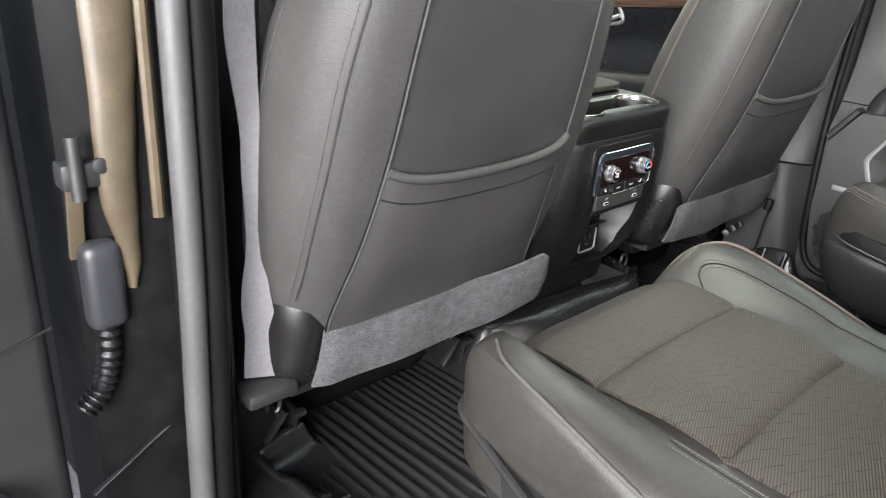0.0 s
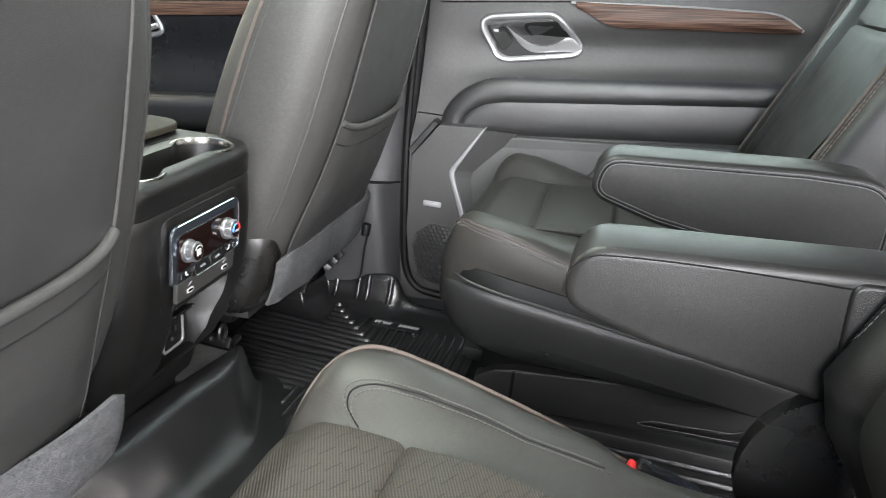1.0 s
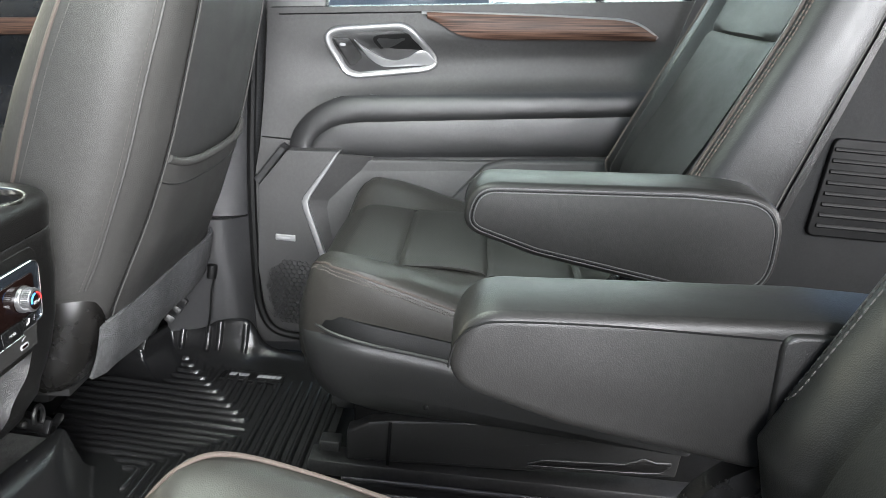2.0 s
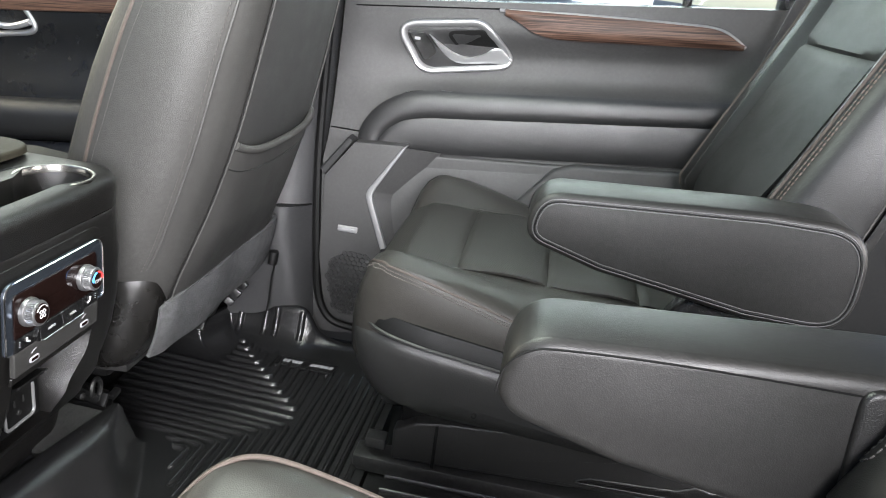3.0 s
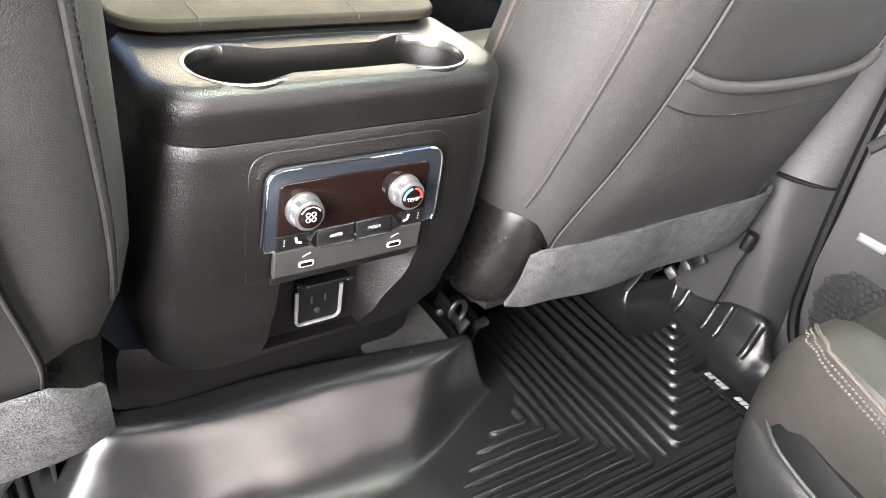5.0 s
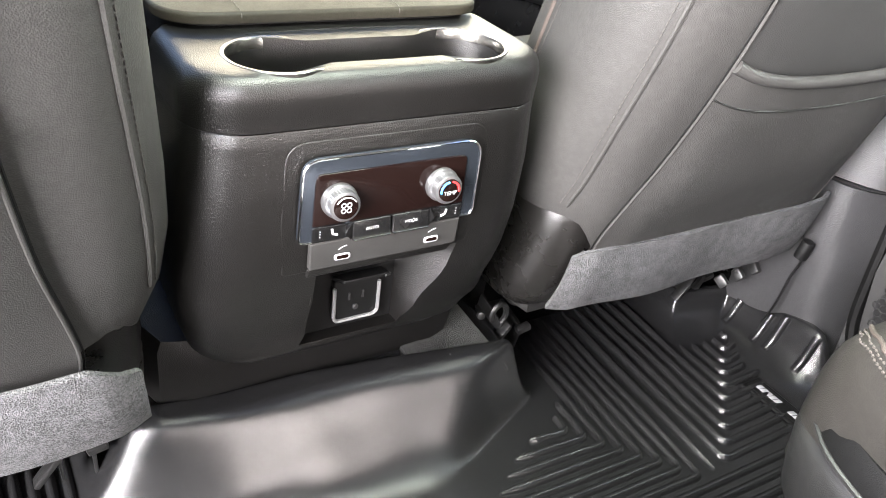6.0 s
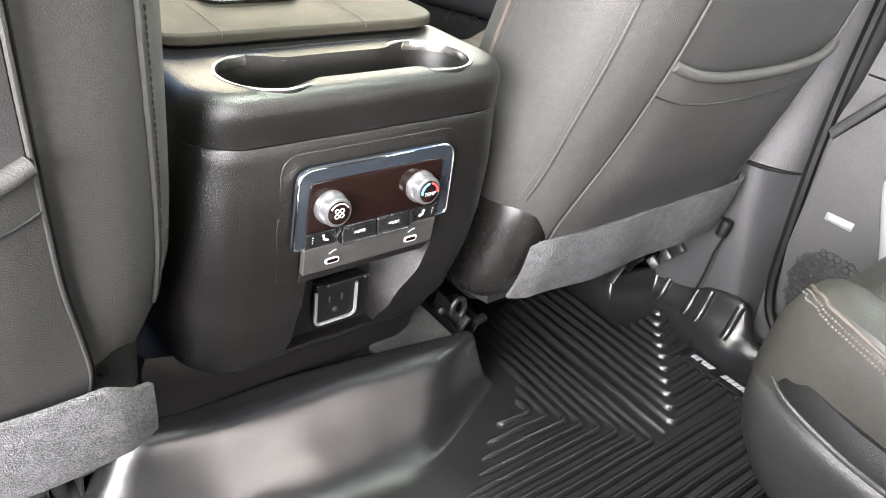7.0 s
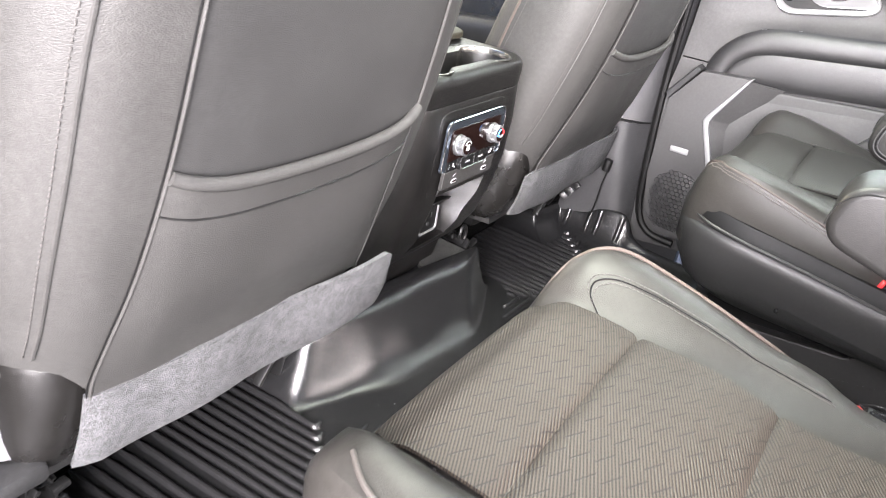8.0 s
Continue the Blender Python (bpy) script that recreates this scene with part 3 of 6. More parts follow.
    for x in (-0.095, 0.06):
        part("stitching", dashes([V(x, 0.1175, 0.539), V(x, 0.119, 0.5435), V(x, 0.124, 0.5455), V(x, 0.2, 0.5482), V(x, 0.5, 0.5482)], 0.006, 0.0042, 0.0005), THREAD_GREY, lid)

    # climate panel: everything lies on the tilted rear face
    def face(a, b, d=0.0):
        return V(a, rear(b) - 0.004 - d, b)
    surround = rounded([(-0.099, 0.338), (0.097, 0.338), (0.103, 0.40), (0.1, 0.474), (-0.098, 0.474), (-0.102, 0.40)], [0.006, 0.006, 0.05, 0.022, 0.022, 0.05], 6)
    part("panel_surround", slab(surround, lambda a, b, d: V(a, rear(b) + 0.0022 - d, b), 0.0028, 0.0018, 5), PLASTIC, con, "softly raised field round the climate panel")
    bez_out = rounded([(-0.089, 0.378), (0.092, 0.378), (0.089, 0.461), (-0.086, 0.461)], [0.008, 0.008, 0.018, 0.018], 6)
    panel = part("climate_panel", slab(bez_out, lambda a, b, d: face(a, b, d), 0.004, 0.002), BEZEL, con, "blue-grey metallic climate panel surround")
    part("bezel_line", tube([face(a, b, 0.004) for a, b in inset(bez_out, 0.0008)], 0.0011, 6, True), BRIGHT, panel, "thin bright outline")
    part("display", slab(rounded([(-0.076, 0.396), (0.076, 0.396), (0.074, 0.447), (-0.074, 0.447)], [0.001, 0.001, 0.006, 0.006], 4), lambda a, b, d: face(a, b, 0.004 + d), 0.0016, 0.0008), GLOSS_BLACK, panel, "dark glossy display")
    for x, left in ((-0.0535, True), (0.0485, False)):
        ax = V(0, -1, 0.06).normalized()
        c = face(x, 0.421, 0.005)
        knob = part("knob", disc(c, ax, 0.0165, 0.006, 36, 0.002), KNOB, panel, "knurled silver rotary knob")
        bm = join([disc(c + ax * 0.005, ax, 0.0138, 0.011, 40, 0.0012)])
        part("knurl", bm, KNOB, knob)
        x1 = ax.orthogonal().normalized()
        y1 = ax.cross(x1)
        ridge = bmesh.new()
        for i in range(36):
            t = 2 * math.pi * i / 36
            o = (x1 * math.cos(t) + y1 * math.sin(t))
            tn = (y1 * math.cos(t) - x1 * math.sin(t)) * 0.0006
            p = [c + ax * 0.0062 + o * 0.0137 - tn, c + ax * 0.0062 + o * 0.0137 + tn, c + ax * 0.0062 + o * 0.0145, c + ax * 0.0148 + o * 0.0137 - tn, c + ax * 0.0148 + o * 0.0137 + tn, c + ax * 0.0148 + o * 0.0145]
            q = [ridge.verts.new(e) for e in p]
            for f in ((0, 1, 2), (3, 5, 4), (0, 2, 5, 3), (1, 4, 5, 2)):
                ridge.faces.new([q[e] for e in f])
        part("ridge", ridge, KNOB, knob, smooth=False)
        part("knob_face", disc(c + ax * 0.0155, ax, 0.0112, 0.0016, 32, 0.0008), GLOSS_BLACK, knob, "black knob face")
        f0 = c + ax * 0.0176
        if left:
            for dx in (-0.0026, 0.0026):
                for dz in (-0.0026, 0.0026):
                    part("fan_mark", tube([f0 + V(dx + 0.002 * math.cos(t), 0, dz + 0.002 * math.sin(t)) for t in (2 * math.pi * i / 14 for i in range(14))], 0.0005, 5, True), WHITE_PRINT, knob)
            part("scale_mark", tube([f0 + V(0.0098 * math.cos(t), 0, 0.0098 * math.sin(t)) for t in (lerp(0.5, 2.64, i / 20) for i in range(21))], 0.0006, 5), WHITE_PRINT, knob)
        else:
            part("cold_mark", tube([f0 + V(0.0092 * math.cos(t), 0, 0.0092 * math.sin(t)) for t in (lerp(1.75, 3.3, i / 14) for i in range(15))], 0.0011, 5), BLUE, knob, "blue cold arc")
            part("warm_mark", tube([f0 + V(0.0092 * math.cos(t), 0, 0.0092 * math.sin(t)) for t in (lerp(-0.15, 1.4, i / 14) for i in range(15))], 0.0011, 5), RED, knob, "red warm arc")
            text_on("TEMP", f0 + V(0, -0.0003, -0.0022), 0.0058, knob)
    # button row
    part("heated_seat_button", slab(rounded([(-0.076, 0.3785), (-0.044, 0.3785), (-0.044, 0.395), (-0.076, 0.395)], 0.0015), lambda a, b, d: face(a, b, 0.004 + d), 0.002, 0.0008), PLASTIC_SMOOTH, panel)
    part("heated_seat_button", slab(rounded([(0.044, 0.3785), (0.076, 0.3785), (0.076, 0.395), (0.044, 0.395)], 0.0015), lambda a, b, d: face(a, b, 0.004 + d), 0.002, 0.0008), PLASTIC_SMOOTH, panel)
    for x in (-0.055, 0.056):
        s = 1 if x < 0 else -1
        part("seat_mark", tube([face(x - 0.003 * s, 0.3915, 0.0062), face(x - 0.0018 * s, 0.386, 0.0062), face(x + 0.0025 * s, 0.3845, 0.0062)], 0.0012, 5), WHITE_PRINT, panel)
        for i in range(3):
            part("level_mark", disc(face(x - 0.014 * s, 0.3905 - i * 0.003, 0.006), (0, -1, 0), 0.0006, 0.0006, 8, 0.0002), GREY_PRINT, panel)
    for x0, x1, word in ((-0.039, -0.0008, "AUTO"), (0.0008, 0.039, "MODE")):
        b = part("button", slab(rounded([(x0, 0.377), (x1, 0.377), (x1, 0.396), (x0, 0.396)], 0.0015), lambda a, b, d: face(a, b, 0.004 + d * (1 + (0.396 - b) * 60)), 0.0036, 0.001), PLASTIC_SMOOTH, panel, "black rocker button")
        part("button_edge", tube([face(x0 + 0.001, 0.3785, 0.0118), face(x1 - 0.001, 0.3785, 0.0118)], 0.0009, 6), CHROME, b, "bright lower edge")
        text_on(word, face((x0 + x1) / 2, 0.3875, 0.0098), 0.0046, b)
    for sx in (-1, 1):
        part("row_end", slab([(sx * 0.0395, 0.377), (sx * 0.046, 0.386), (sx * 0.0395, 0.396)], lambda a, b, d: face(a, b, 0.004 + d), 0.005, 0.0005, 2), PLASTIC_SMOOTH, panel)
    # charging strip
    strip = part("port_strip", slab(rounded([(-0.077, 0.3475), (0.077, 0.3475), (0.077, 0.3775), (-0.077, 0.3775)], [0.003, 0.003, 0.001, 0.001]), lambda a, b, d: face(a, b, d), 0.006, 0.0015), PORT_GREY, con, "dark grey strip with two charging ports")
    part("strip_lip", slab(rounded([(-0.077, 0.336), (0.072, 0.336), (0.0775, 0.3465), (-0.077, 0.3465)], 0.002), lambda a, b, d: face(a, b, d), 0.003, 0.0015), PLASTIC, con)
    for x in (-0.046, 0.047):
        o = rounded([(x - 0.008, 0.3555), (x + 0.008, 0.3555), (x + 0.008, 0.3625), (x - 0.008, 0.3625)], 0.0034, 6)
        port = part("charging_port", slab(o, lambda a, b, d: face(a, b, 0.0062 + d), 0.0009, 0.0004), GREY_PRINT, strip, "pale rounded charging port")
        o = rounded([(x - 0.0058, 0.3572), (x + 0.0058, 0.3572), (x + 0.0058, 0.3608), (x - 0.0058, 0.3608)], 0.0017, 5)
        part("port_slot", slab(o, lambda a, b, d: face(a, b, 0.0072 + d), 0.0004, 0.0001), GLOSS_BLACK, port)
        part("port_mark", tube([face(x - 0.004, 0.3672, 0.0064), face(x, 0.3695, 0.0064), face(x + 0.004, 0.3705, 0.0064)], 0.0005, 5), GREY_PRINT, strip)
    return con


def text_on(word, at, size, parent, mat=None, rot=(90, 0, 0), name="lettering"):
    cu = bpy.data.curves.new(name, "FONT")
    cu.body, cu.size, cu.align_x, cu.align_y, cu.extrude = word, size, "CENTER", "CENTER", 0.0001
    cu.materials.append(mat or WHITE_PRINT)
    ob = new(name, cu)
    ob.matrix_world = pose(*at, *rot)
    ob.parent = parent
    return ob


console()


# ---- front seats, seen from behind ----
def back_y(z):
    """The rear face of a front seat leans back with its height."""
    return curve(z, [(0.18, 0.025), (0.29, -0.004), (0.42, -0.048), (0.54, -0.085), (0.66, -0.112), (0.78, -0.135), (0.98, -0.155)])


def front_seat(name, cx, felt_lo, felt_hi, label):
    seat = thing(name, label, "car seat", group="front seats")

    def sec(z, grow=0.0):
        w = curve(z, [(0.27, 0.235), (0.36, 0.262), (0.5, 0.268), (0.66, 0.262), (0.8, 0.235), (0.96, 0.19)])
        t = curve(z, [(0.27, 0.15), (0.45, 0.2), (0.7, 0.185), (0.96, 0.12)])
        y = back_y(z)
        half = [(0.0, -0.004), (0.08, -0.003), (0.15, 0.0), (0.178, 0.004), (0.21, 0.012), (0.238, 0.032), (0.256, 0.06), (1.0, 0.10), (0.985, 0.15), (0.93, 0.195), (0.86, 0.2), (0.7, 0.165), (0.4, 0.13), (0.0, 0.125)]
        pts = []
        for a, d in half:
            u = a * w if a > 0.3 or a == 0 else a / 0.262 * w
            dd = d if d < 0.08 else lerp(0.08, t, (d - 0.08) / 0.12)
            pts.append((u, dd))
        wide = lerp(1.095, 1.03, smooth(0.33, 0.62, z)) if cx < 0 else 1.0
        full = [(u * (wide if u > 0.2 else 1.0), d) for u, d in pts] + [(-u, d) for u, d in pts[-2:0:-1]]
        return spline([V(cx + u, y + d, z) for u, d in full], 72, True)
    zs = [0.272, 0.28, 0.3, 0.34, 0.4, 0.46, 0.52, 0.58, 0.64, 0.7, 0.76, 0.82, 0.88, 0.92, 0.95, 0.965]
    rings = [sec(z) for z in zs]
    def shrink(ring, s):
        c = sum(ring, V(0, 0, 0)) / len(ring)
        return [c + (p - c) * s for p in ring]
    rings = [shrink(rings[0], 0.93)] + rings[1:-2] + [shrink(rings[-2], 0.93), shrink(rings[-1], 0.75)]
    part("backrest", loft(rings), LEATHER_BACK, seat, "charcoal vinyl backrest")

    def on(u, z, out=0.0):
        return V(cx + u, back_y(z) - 0.004 - out + max(0.0, abs(u) - 0.15) * 0.12, z)
    # upper back panel, tucked into the pocket
    def edge(z):
        return curve(z, [(0.29, 0.2), (0.33, 0.2), (0.42, 0.184), (0.54, 0.172), (0.75, 0.156), (0.95, 0.13)])
    part("back_panel", sheet(lambda u, v: on(lerp(-1, 1, u) * edge(lerp(0.50, 0.93, v)) * 0.985, lerp(0.50, 0.93, v), 0.0015 + 0.004 * math.sin(math.pi * u)), 20, 24, 0.003), BACK_PANEL, seat, "smooth dark upper back panel")
    # map pocket with a rolled top edge that sags to the middle
    def pocket_top(u):
        return 0.538 - 0.012 * (1 - u * u) + 0.01 * abs(u) ** 6
    def pocket(u, v):
        s = lerp(-1, 1, u)
        z = lerp(0.292, pocket_top(s), v)
        bulge = 0.013 * (1 - s ** 4) * smooth(0, 0.5, v) + 0.004
        return on(s * edge(z) * 0.992, z, bulge)
    part("map_pocket", sheet(pocket, 30, 20, 0.003), LEATHER_BACK, seat, "charcoal vinyl map pocket")
    roll = [V(*pocket(i / 40, 0.985)) for i in range(41)]
    part("pocket_roll", tube(roll, 0.0066, 10), LEATHER_BACK, seat, "rolled leather pocket edge")
    seam = [V(*pocket(i / 40, 0.84)) + V(0, -0.0005, 0) for i in range(41)]
    part("pocket_seam", tube(seam, 0.0012, 6), LEATHER, seat)
    # piping down both sides of the back
    for s in (-1, 1):
        line = spline([on(s * edge(z) * 1.0, z, 0.003) for z in (0.29, 0.32, 0.37, 0.43, 0.5, 0.58, 0.68, 0.8, 0.93)], 50)
        part("piping", tube(line, 0.0019, 8), LEATHER_BACK, seat, "raised leather piping")
        part("piping_groove", tube([q + V(s * 0.0034, 0.0012, 0) for q in line], 0.0010, 6), DARK, seat, "dark groove beside the piping")
    # stitched side seams that run on the skin of the back
    def skin(s, z, d):
        """The point on the side of the back that lies d behind its rear face."""
        ring = sec(z)
        y = back_y(z) + d
        run = ring[4:24] if s > 0 else ring[-4:-24:-1]
        for p, q in zip(run, run[1:]):
            if p.y <= y <= q.y:
                return p.lerp(q, (y - p.y) / max(q.y - p.y, 1e-6))
        return min(run, key=lambda p: abs(p.y - y))
    for s in (-1, 1):
        near = [(0.352, 0.036), (0.4, 0.031), (0.5, 0.0285), (0.6, 0.0255), (0.75, 0.0225), (0.9, 0.02)]
        far = [(0.40, 0.15), (0.46, 0.155), (0.52, 0.157), (0.6, 0.15), (0.7, 0.14), (0.82, 0.12)]
        for line, extra in ((near, 0.0), (near, 0.0065), (far, 0.0)):
            pts = []
            for i, q in enumerate(spline([(z, d) for z, d in line], 50)):
                p = skin(s, q.x, q.y + extra)
                pts.append(p + V(s * 0.0006, -0.0004, 0))
            if extra or line is far:
                part("stitching", dashes(pts, 0.0062, 0.0045, 0.0008), THREAD_GREY, seat)
            else:
                part("seam", tube(pts, 0.0022, 6), LEATHER_BACK, seat, "raised seam")
    edge_line = [skin(-1 if cx > 0 else 1, z, d) for z, d in ((0.42, 0.176), (0.5, 0.182), (0.6, 0.176), (0.7, 0.166), (0.82, 0.146))]
    part("edge_piping", tube(spline(edge_line, 50), 0.0028, 8), PIPING_BROWN, seat, "brown braided edge piping")
    # felt flap under the pocket
    def flap(u, v):
        s = lerp(-1, 1, u)
        sag = 0.016 * math.sin(u * 9 + cx * 3) * 0.25
        z = lerp(0.298 - 0.03 * smooth(0.82, 1.0, s if cx < 0 else -s * 0.9), 0.2 + sag * 0.4 - 0.008 * (1 - s * s), v)
        bow = smooth(-0.1, 1.0, s) if cx < 0 else 0.0
        z += 0.034 * bow
        return V(cx + lerp(felt_lo, felt_hi, u) - 0.012 * bow + s * lerp(-0.004, 0.002, v), back_y(z) - 0.006 - 0.006 * math.sin(v * 2.6) + 0.003 * math.sin(u * 14) + 0.012 * smooth(0.9, 1.0, abs(s)) - 0.03 * bow, z)
    part("felt_flap", sheet(flap, 36, 10, 0.006), FELT, seat, "grey felt flap along the lower back")
    for s in (0.02, 0.98):
        part("flap_hem", tube([V(*flap(s, v / 8)) + V(0, -0.002, 0) for v in range(9)], 0.003, 6), FELT, seat)
    # hinge covers and the cushion below
    for s in (-1, 1):
        rings = []
        for z, y0, y1, w in ((0.172, 0.075, 0.14, 0.03), (0.18, 0.05, 0.165, 0.044), (0.2, 0.032, 0.178, 0.052), (0.24, 0.016, 0.185, 0.053), (0.29, 0.006, 0.182, 0.053), (0.325, 0.006, 0.165, 0.049), (0.35, 0.014, 0.145, 0.041), (0.367, 0.026, 0.125, 0.03), (0.378, 0.042, 0.105, 0.017), (0.382, 0.06, 0.085, 0.006)):
            ym, yr = (y0 + y1) / 2, (y1 - y0) / 2
            rings.append([V(cx + s * (0.208 + w * math.copysign(abs(math.cos(t)) ** 0.8, math.cos(t))), ym + yr * math.copysign(abs(math.sin(t)) ** 0.8, math.sin(t)), z) for t in (2 * math.pi * q / 32 for q in range(32))])
        part("hinge_cover", loft(rings), HINGE, seat, "satin plastic hinge cover")
    cus = [[V(cx + u * w, y, z0 + h) for u, h in ((-1, 0.0), (-1.04, 0.08), (-0.98, 0.155), (-0.8, 0.185), (-0.6, 0.165), (0, 0.155), (0.6, 0.165), (0.8, 0.185), (0.98, 0.155), (1.04, 0.08), (1, 0.0))] for y, w, z0 in ((0.06, 0.22, 0.16), (0.1, 0.235, 0.165), (0.3, 0.25, 0.175), (0.5, 0.25, 0.19), (0.58, 0.24, 0.185), (0.61, 0.21, 0.15))]
    part("cushion", loft(cus), LEATHER, seat, "dark leather seat cushion")
    part("seat_frame", box((0.42, 0.46, 0.06), (cx, 0.33, 0.16), 0.012), DARK, seat)
    for s in (-1, 1):
        rx = cx + s * 0.19
        part("seat_rail", box((0.03, 0.42, 0.04), (rx, 0.42, 0.09), 0.006), DARK, seat, "dark steel seat rail")
        foot = part("rail_foot", join([box((0.004, 0.06, 0.075), (rx - 0.022, 0.15, 0.07), 0.0015, (12, 0, 0)), box((0.004, 0.06, 0.06), (rx + 0.012, 0.145, 0.06), 0.0015, (12, 0, 0)),
                                       box((0.05, 0.05, 0.004), (rx - 0.004, 0.15, 0.085), 0.0015, (10, 0, 0)), box((0.007, 0.016, 0.06), (rx - 0.03, 0.112, 0.075), 0.002, (0, 38, 0)),
                                       box((0.022, 0.012, 0.01), (rx + 0.016, 0.112, 0.082), 0.002, (0, -12, 0))]), METAL_DARK, seat, "folded steel rail foot")
        ring = [V(rx - 0.03 + 0.012 * math.cos(t), 0.115, 0.117 + 0.017 * math.sin(t)) for t in (lerp(-1.2, 3.6, i / 20) for i in range(21))]
        part("hook", tube(ring, 0.0042, 7), METAL_DARK, foot, "curved latch hook")
        part("foot_bolt", disc((rx - 0.052, 0.128, 0.113), (-0.3, -1, 0.3), 0.006, 0.006, 12), METAL_DARK, foot)
        part("rail_foot", box((0.05, 0.04, 0.09), (rx, 0.58, 0.035), 0.005), DARK, seat)
    if cx > 0:
        # cable clips under the back
        part("wire", tube(spline([(cx + 0.12, 0.06, 0.14), (cx + 0.15, 0.09, 0.09), (cx + 0.2, 0.12, 0.1), (cx + 0.24, 0.15, 0.06)], 20), 0.005, 6), DARK, seat)
        for i in range(3):
            part("clip", box((0.012, 0.02, 0.016), (cx + 0.17 + 0.037 * i, 0.06, 0.116 + 0.004 * i), 0.003, (35, 10, 20 - 12 * i)), METAL, seat)
        hang = spline([V(cx + 0.243, 0.03, 0.25), V(cx + 0.242, -0.006, 0.195), V(cx + 0.238, -0.004, 0.15), V(cx + 0.234, -0.002, 0.1), V(cx + 0.23, 0.004, 0.06)], 30)
        part("cable", tube(hang, 0.002, 8), DARK, seat, "black cable hanging under the seat")
        part("connector", disc((cx + 0.241, -0.004, 0.186), (0.05, -0.1, 1), 0.010, 0.03, 16, 0.003), DARK, seat, "dark cable connector")
    return seat


front_seat("driver_seat", -0.473, -0.207, 0.256, "charcoal leather front seat back with map pocket, behind the open door")
front_seat("passenger_seat", 0.475, -0.226, 0.25, "charcoal leather front seat back with map pocket, beside the console")


# ---- floor mat ----
def rise(d):
    """Profile of a moulded wall: a wide fillet at its foot, a straight flank, a tight crest."""
    return curve(d, [(-0.45, 0.0), (0.0, 0.035), (0.3, 0.21), (0.6, 0.56), (0.85, 0.9), (1.0, 0.985), (1.15, 1.0)])


def lip_rise(d):
    """Profile of the outer lip: a wide concave fillet that ends in a steep wall."""
    return curve(d, [(-1.1, 0.0), (-0.5, 0.03), (0.0, 0.13), (0.4, 0.3), (0.62, 0.5), (0.86, 0.93), (0.95, 0.99), (1.1, 1.0)])


def mat_height(x, y):
    # the tunnel hump: a flank to the rear, a skewed end to the right, a rounded end to the left
    foot = curve(x, [(-0.32, 0.075), (-0.25, 0.052), (-0.18, 0.026), (-0.12, 0.0), (-0.06, -0.014), (0.03, -0.018), (0.12, -0.03), (0.2, -0.04)])
    crest = curve(x, [(-0.32, 0.125), (-0.2, 0.098), (0.0, 0.083), (0.13, 0.066), (0.22, 0.052)])
    rear = (y - foot) / (crest - foot)
    right = min(((0.238 - x) * 0.42 + (y - 0.03) * 0.907) / 0.034, (0.292 - x) / 0.045)
    left = (x + 0.305) / 0.08
    k = 5.5
    d = -math.log(math.exp(-k * min(rear, 2.0)) + math.exp(-k * min(right, 2.0)) + math.exp(-k * min(left, 2.0))) / k
    hump = 0.108 * rise(d)
    # shallow dents in the flank
    for px, py, r, k in ((-0.105, 0.03, 0.045, 0.006), (-0.03, 0.035, 0.04, -0.003), (0.09, 0.012, 0.045, 0.003)):
        hump -= k * math.exp(-((x - px) ** 2 + (y - py) ** 2 * 2) / r ** 2) * smooth(0.0, 0.04, hump)
    hump -= 0.014 * smooth(crest + 0.022, crest + 0.045, y) * smooth(0.0, 0.108, hump)
    a = abs(x)
    # low lip along the sill and round the front corner
    out = max(a - 0.727, min(y - 0.122 + 0.25 * (a - 0.61), (a - 0.63) * 1.4))
    lip = curve(-y, [(-0.2, 0.05), (-0.09, 0.056), (-0.03, 0.06), (-0.012, 0.066), (0.01, 0.079), (0.07, 0.083), (0.088, 0.07), (0.11, 0.034), (0.14, 0.02), (0.25, 0.016)]) * lip_rise((out + 0.034) / 0.045) * (1 - 0.4 * smooth(-0.12, -0.25, y))
    lip -= 0.03 * smooth(0.016, 0.045, out)
    return max(hump, lip) + 0.0012 * math.sin(x * 40) * math.sin(y * 33) + 0.0012 * math.sin(x * 17 + y * 61 + 1.1) * smooth(0.0, 0.05, hump)


def rib_lines(left):
    """Ribs of a footwell: a run forward, a corner, a tail to the side."""
    d = Vector((0.04, 1.0))
    lines = []
    for k in range(10):
        c = Vector((0.474 + 0.0232 * k, -0.152 + 0.0212 * k))
        top = (0.2, 0.2, 0.2, 0.2, 0.2, 0.055, 0.05, 0.048, 0.046, 0.05)[k]
        tail = (0.156, 0.134, 0.118, 0.104, 0.092, 0.083, 0.05, 0.035, 0.022, 0.012)[k]
        lines.append([c + d * (top - c.y), c, c + Vector((tail, 0.004))])
    for k in range(10 if left else 8):
        c = Vector((0.421 - 0.0172 * k, -0.157 + 0.0193 * k))
        top = 0.2 if left else (0.2, 0.2, 0.2, 0.2, 0.2, 0.19, 0.03, 0.008)[k]
        tail = (0.345, 0.31, 0.28, 0.25, 0.195, 0.155, 0.112, 0.06, 0.012, 0.012)[k]
        lines.append([c + d * (top - c.y), c, c + Vector((-tail, 0.006))])
    lines.append([Vector((0.462, 0.2)), Vector((0.447, -0.157))])
    for k in range(7):
        y = -0.178 - 0.0212 * k
        lines.append([Vector((0.10, y + 0.004)), Vector((0.64, y))])
    return lines


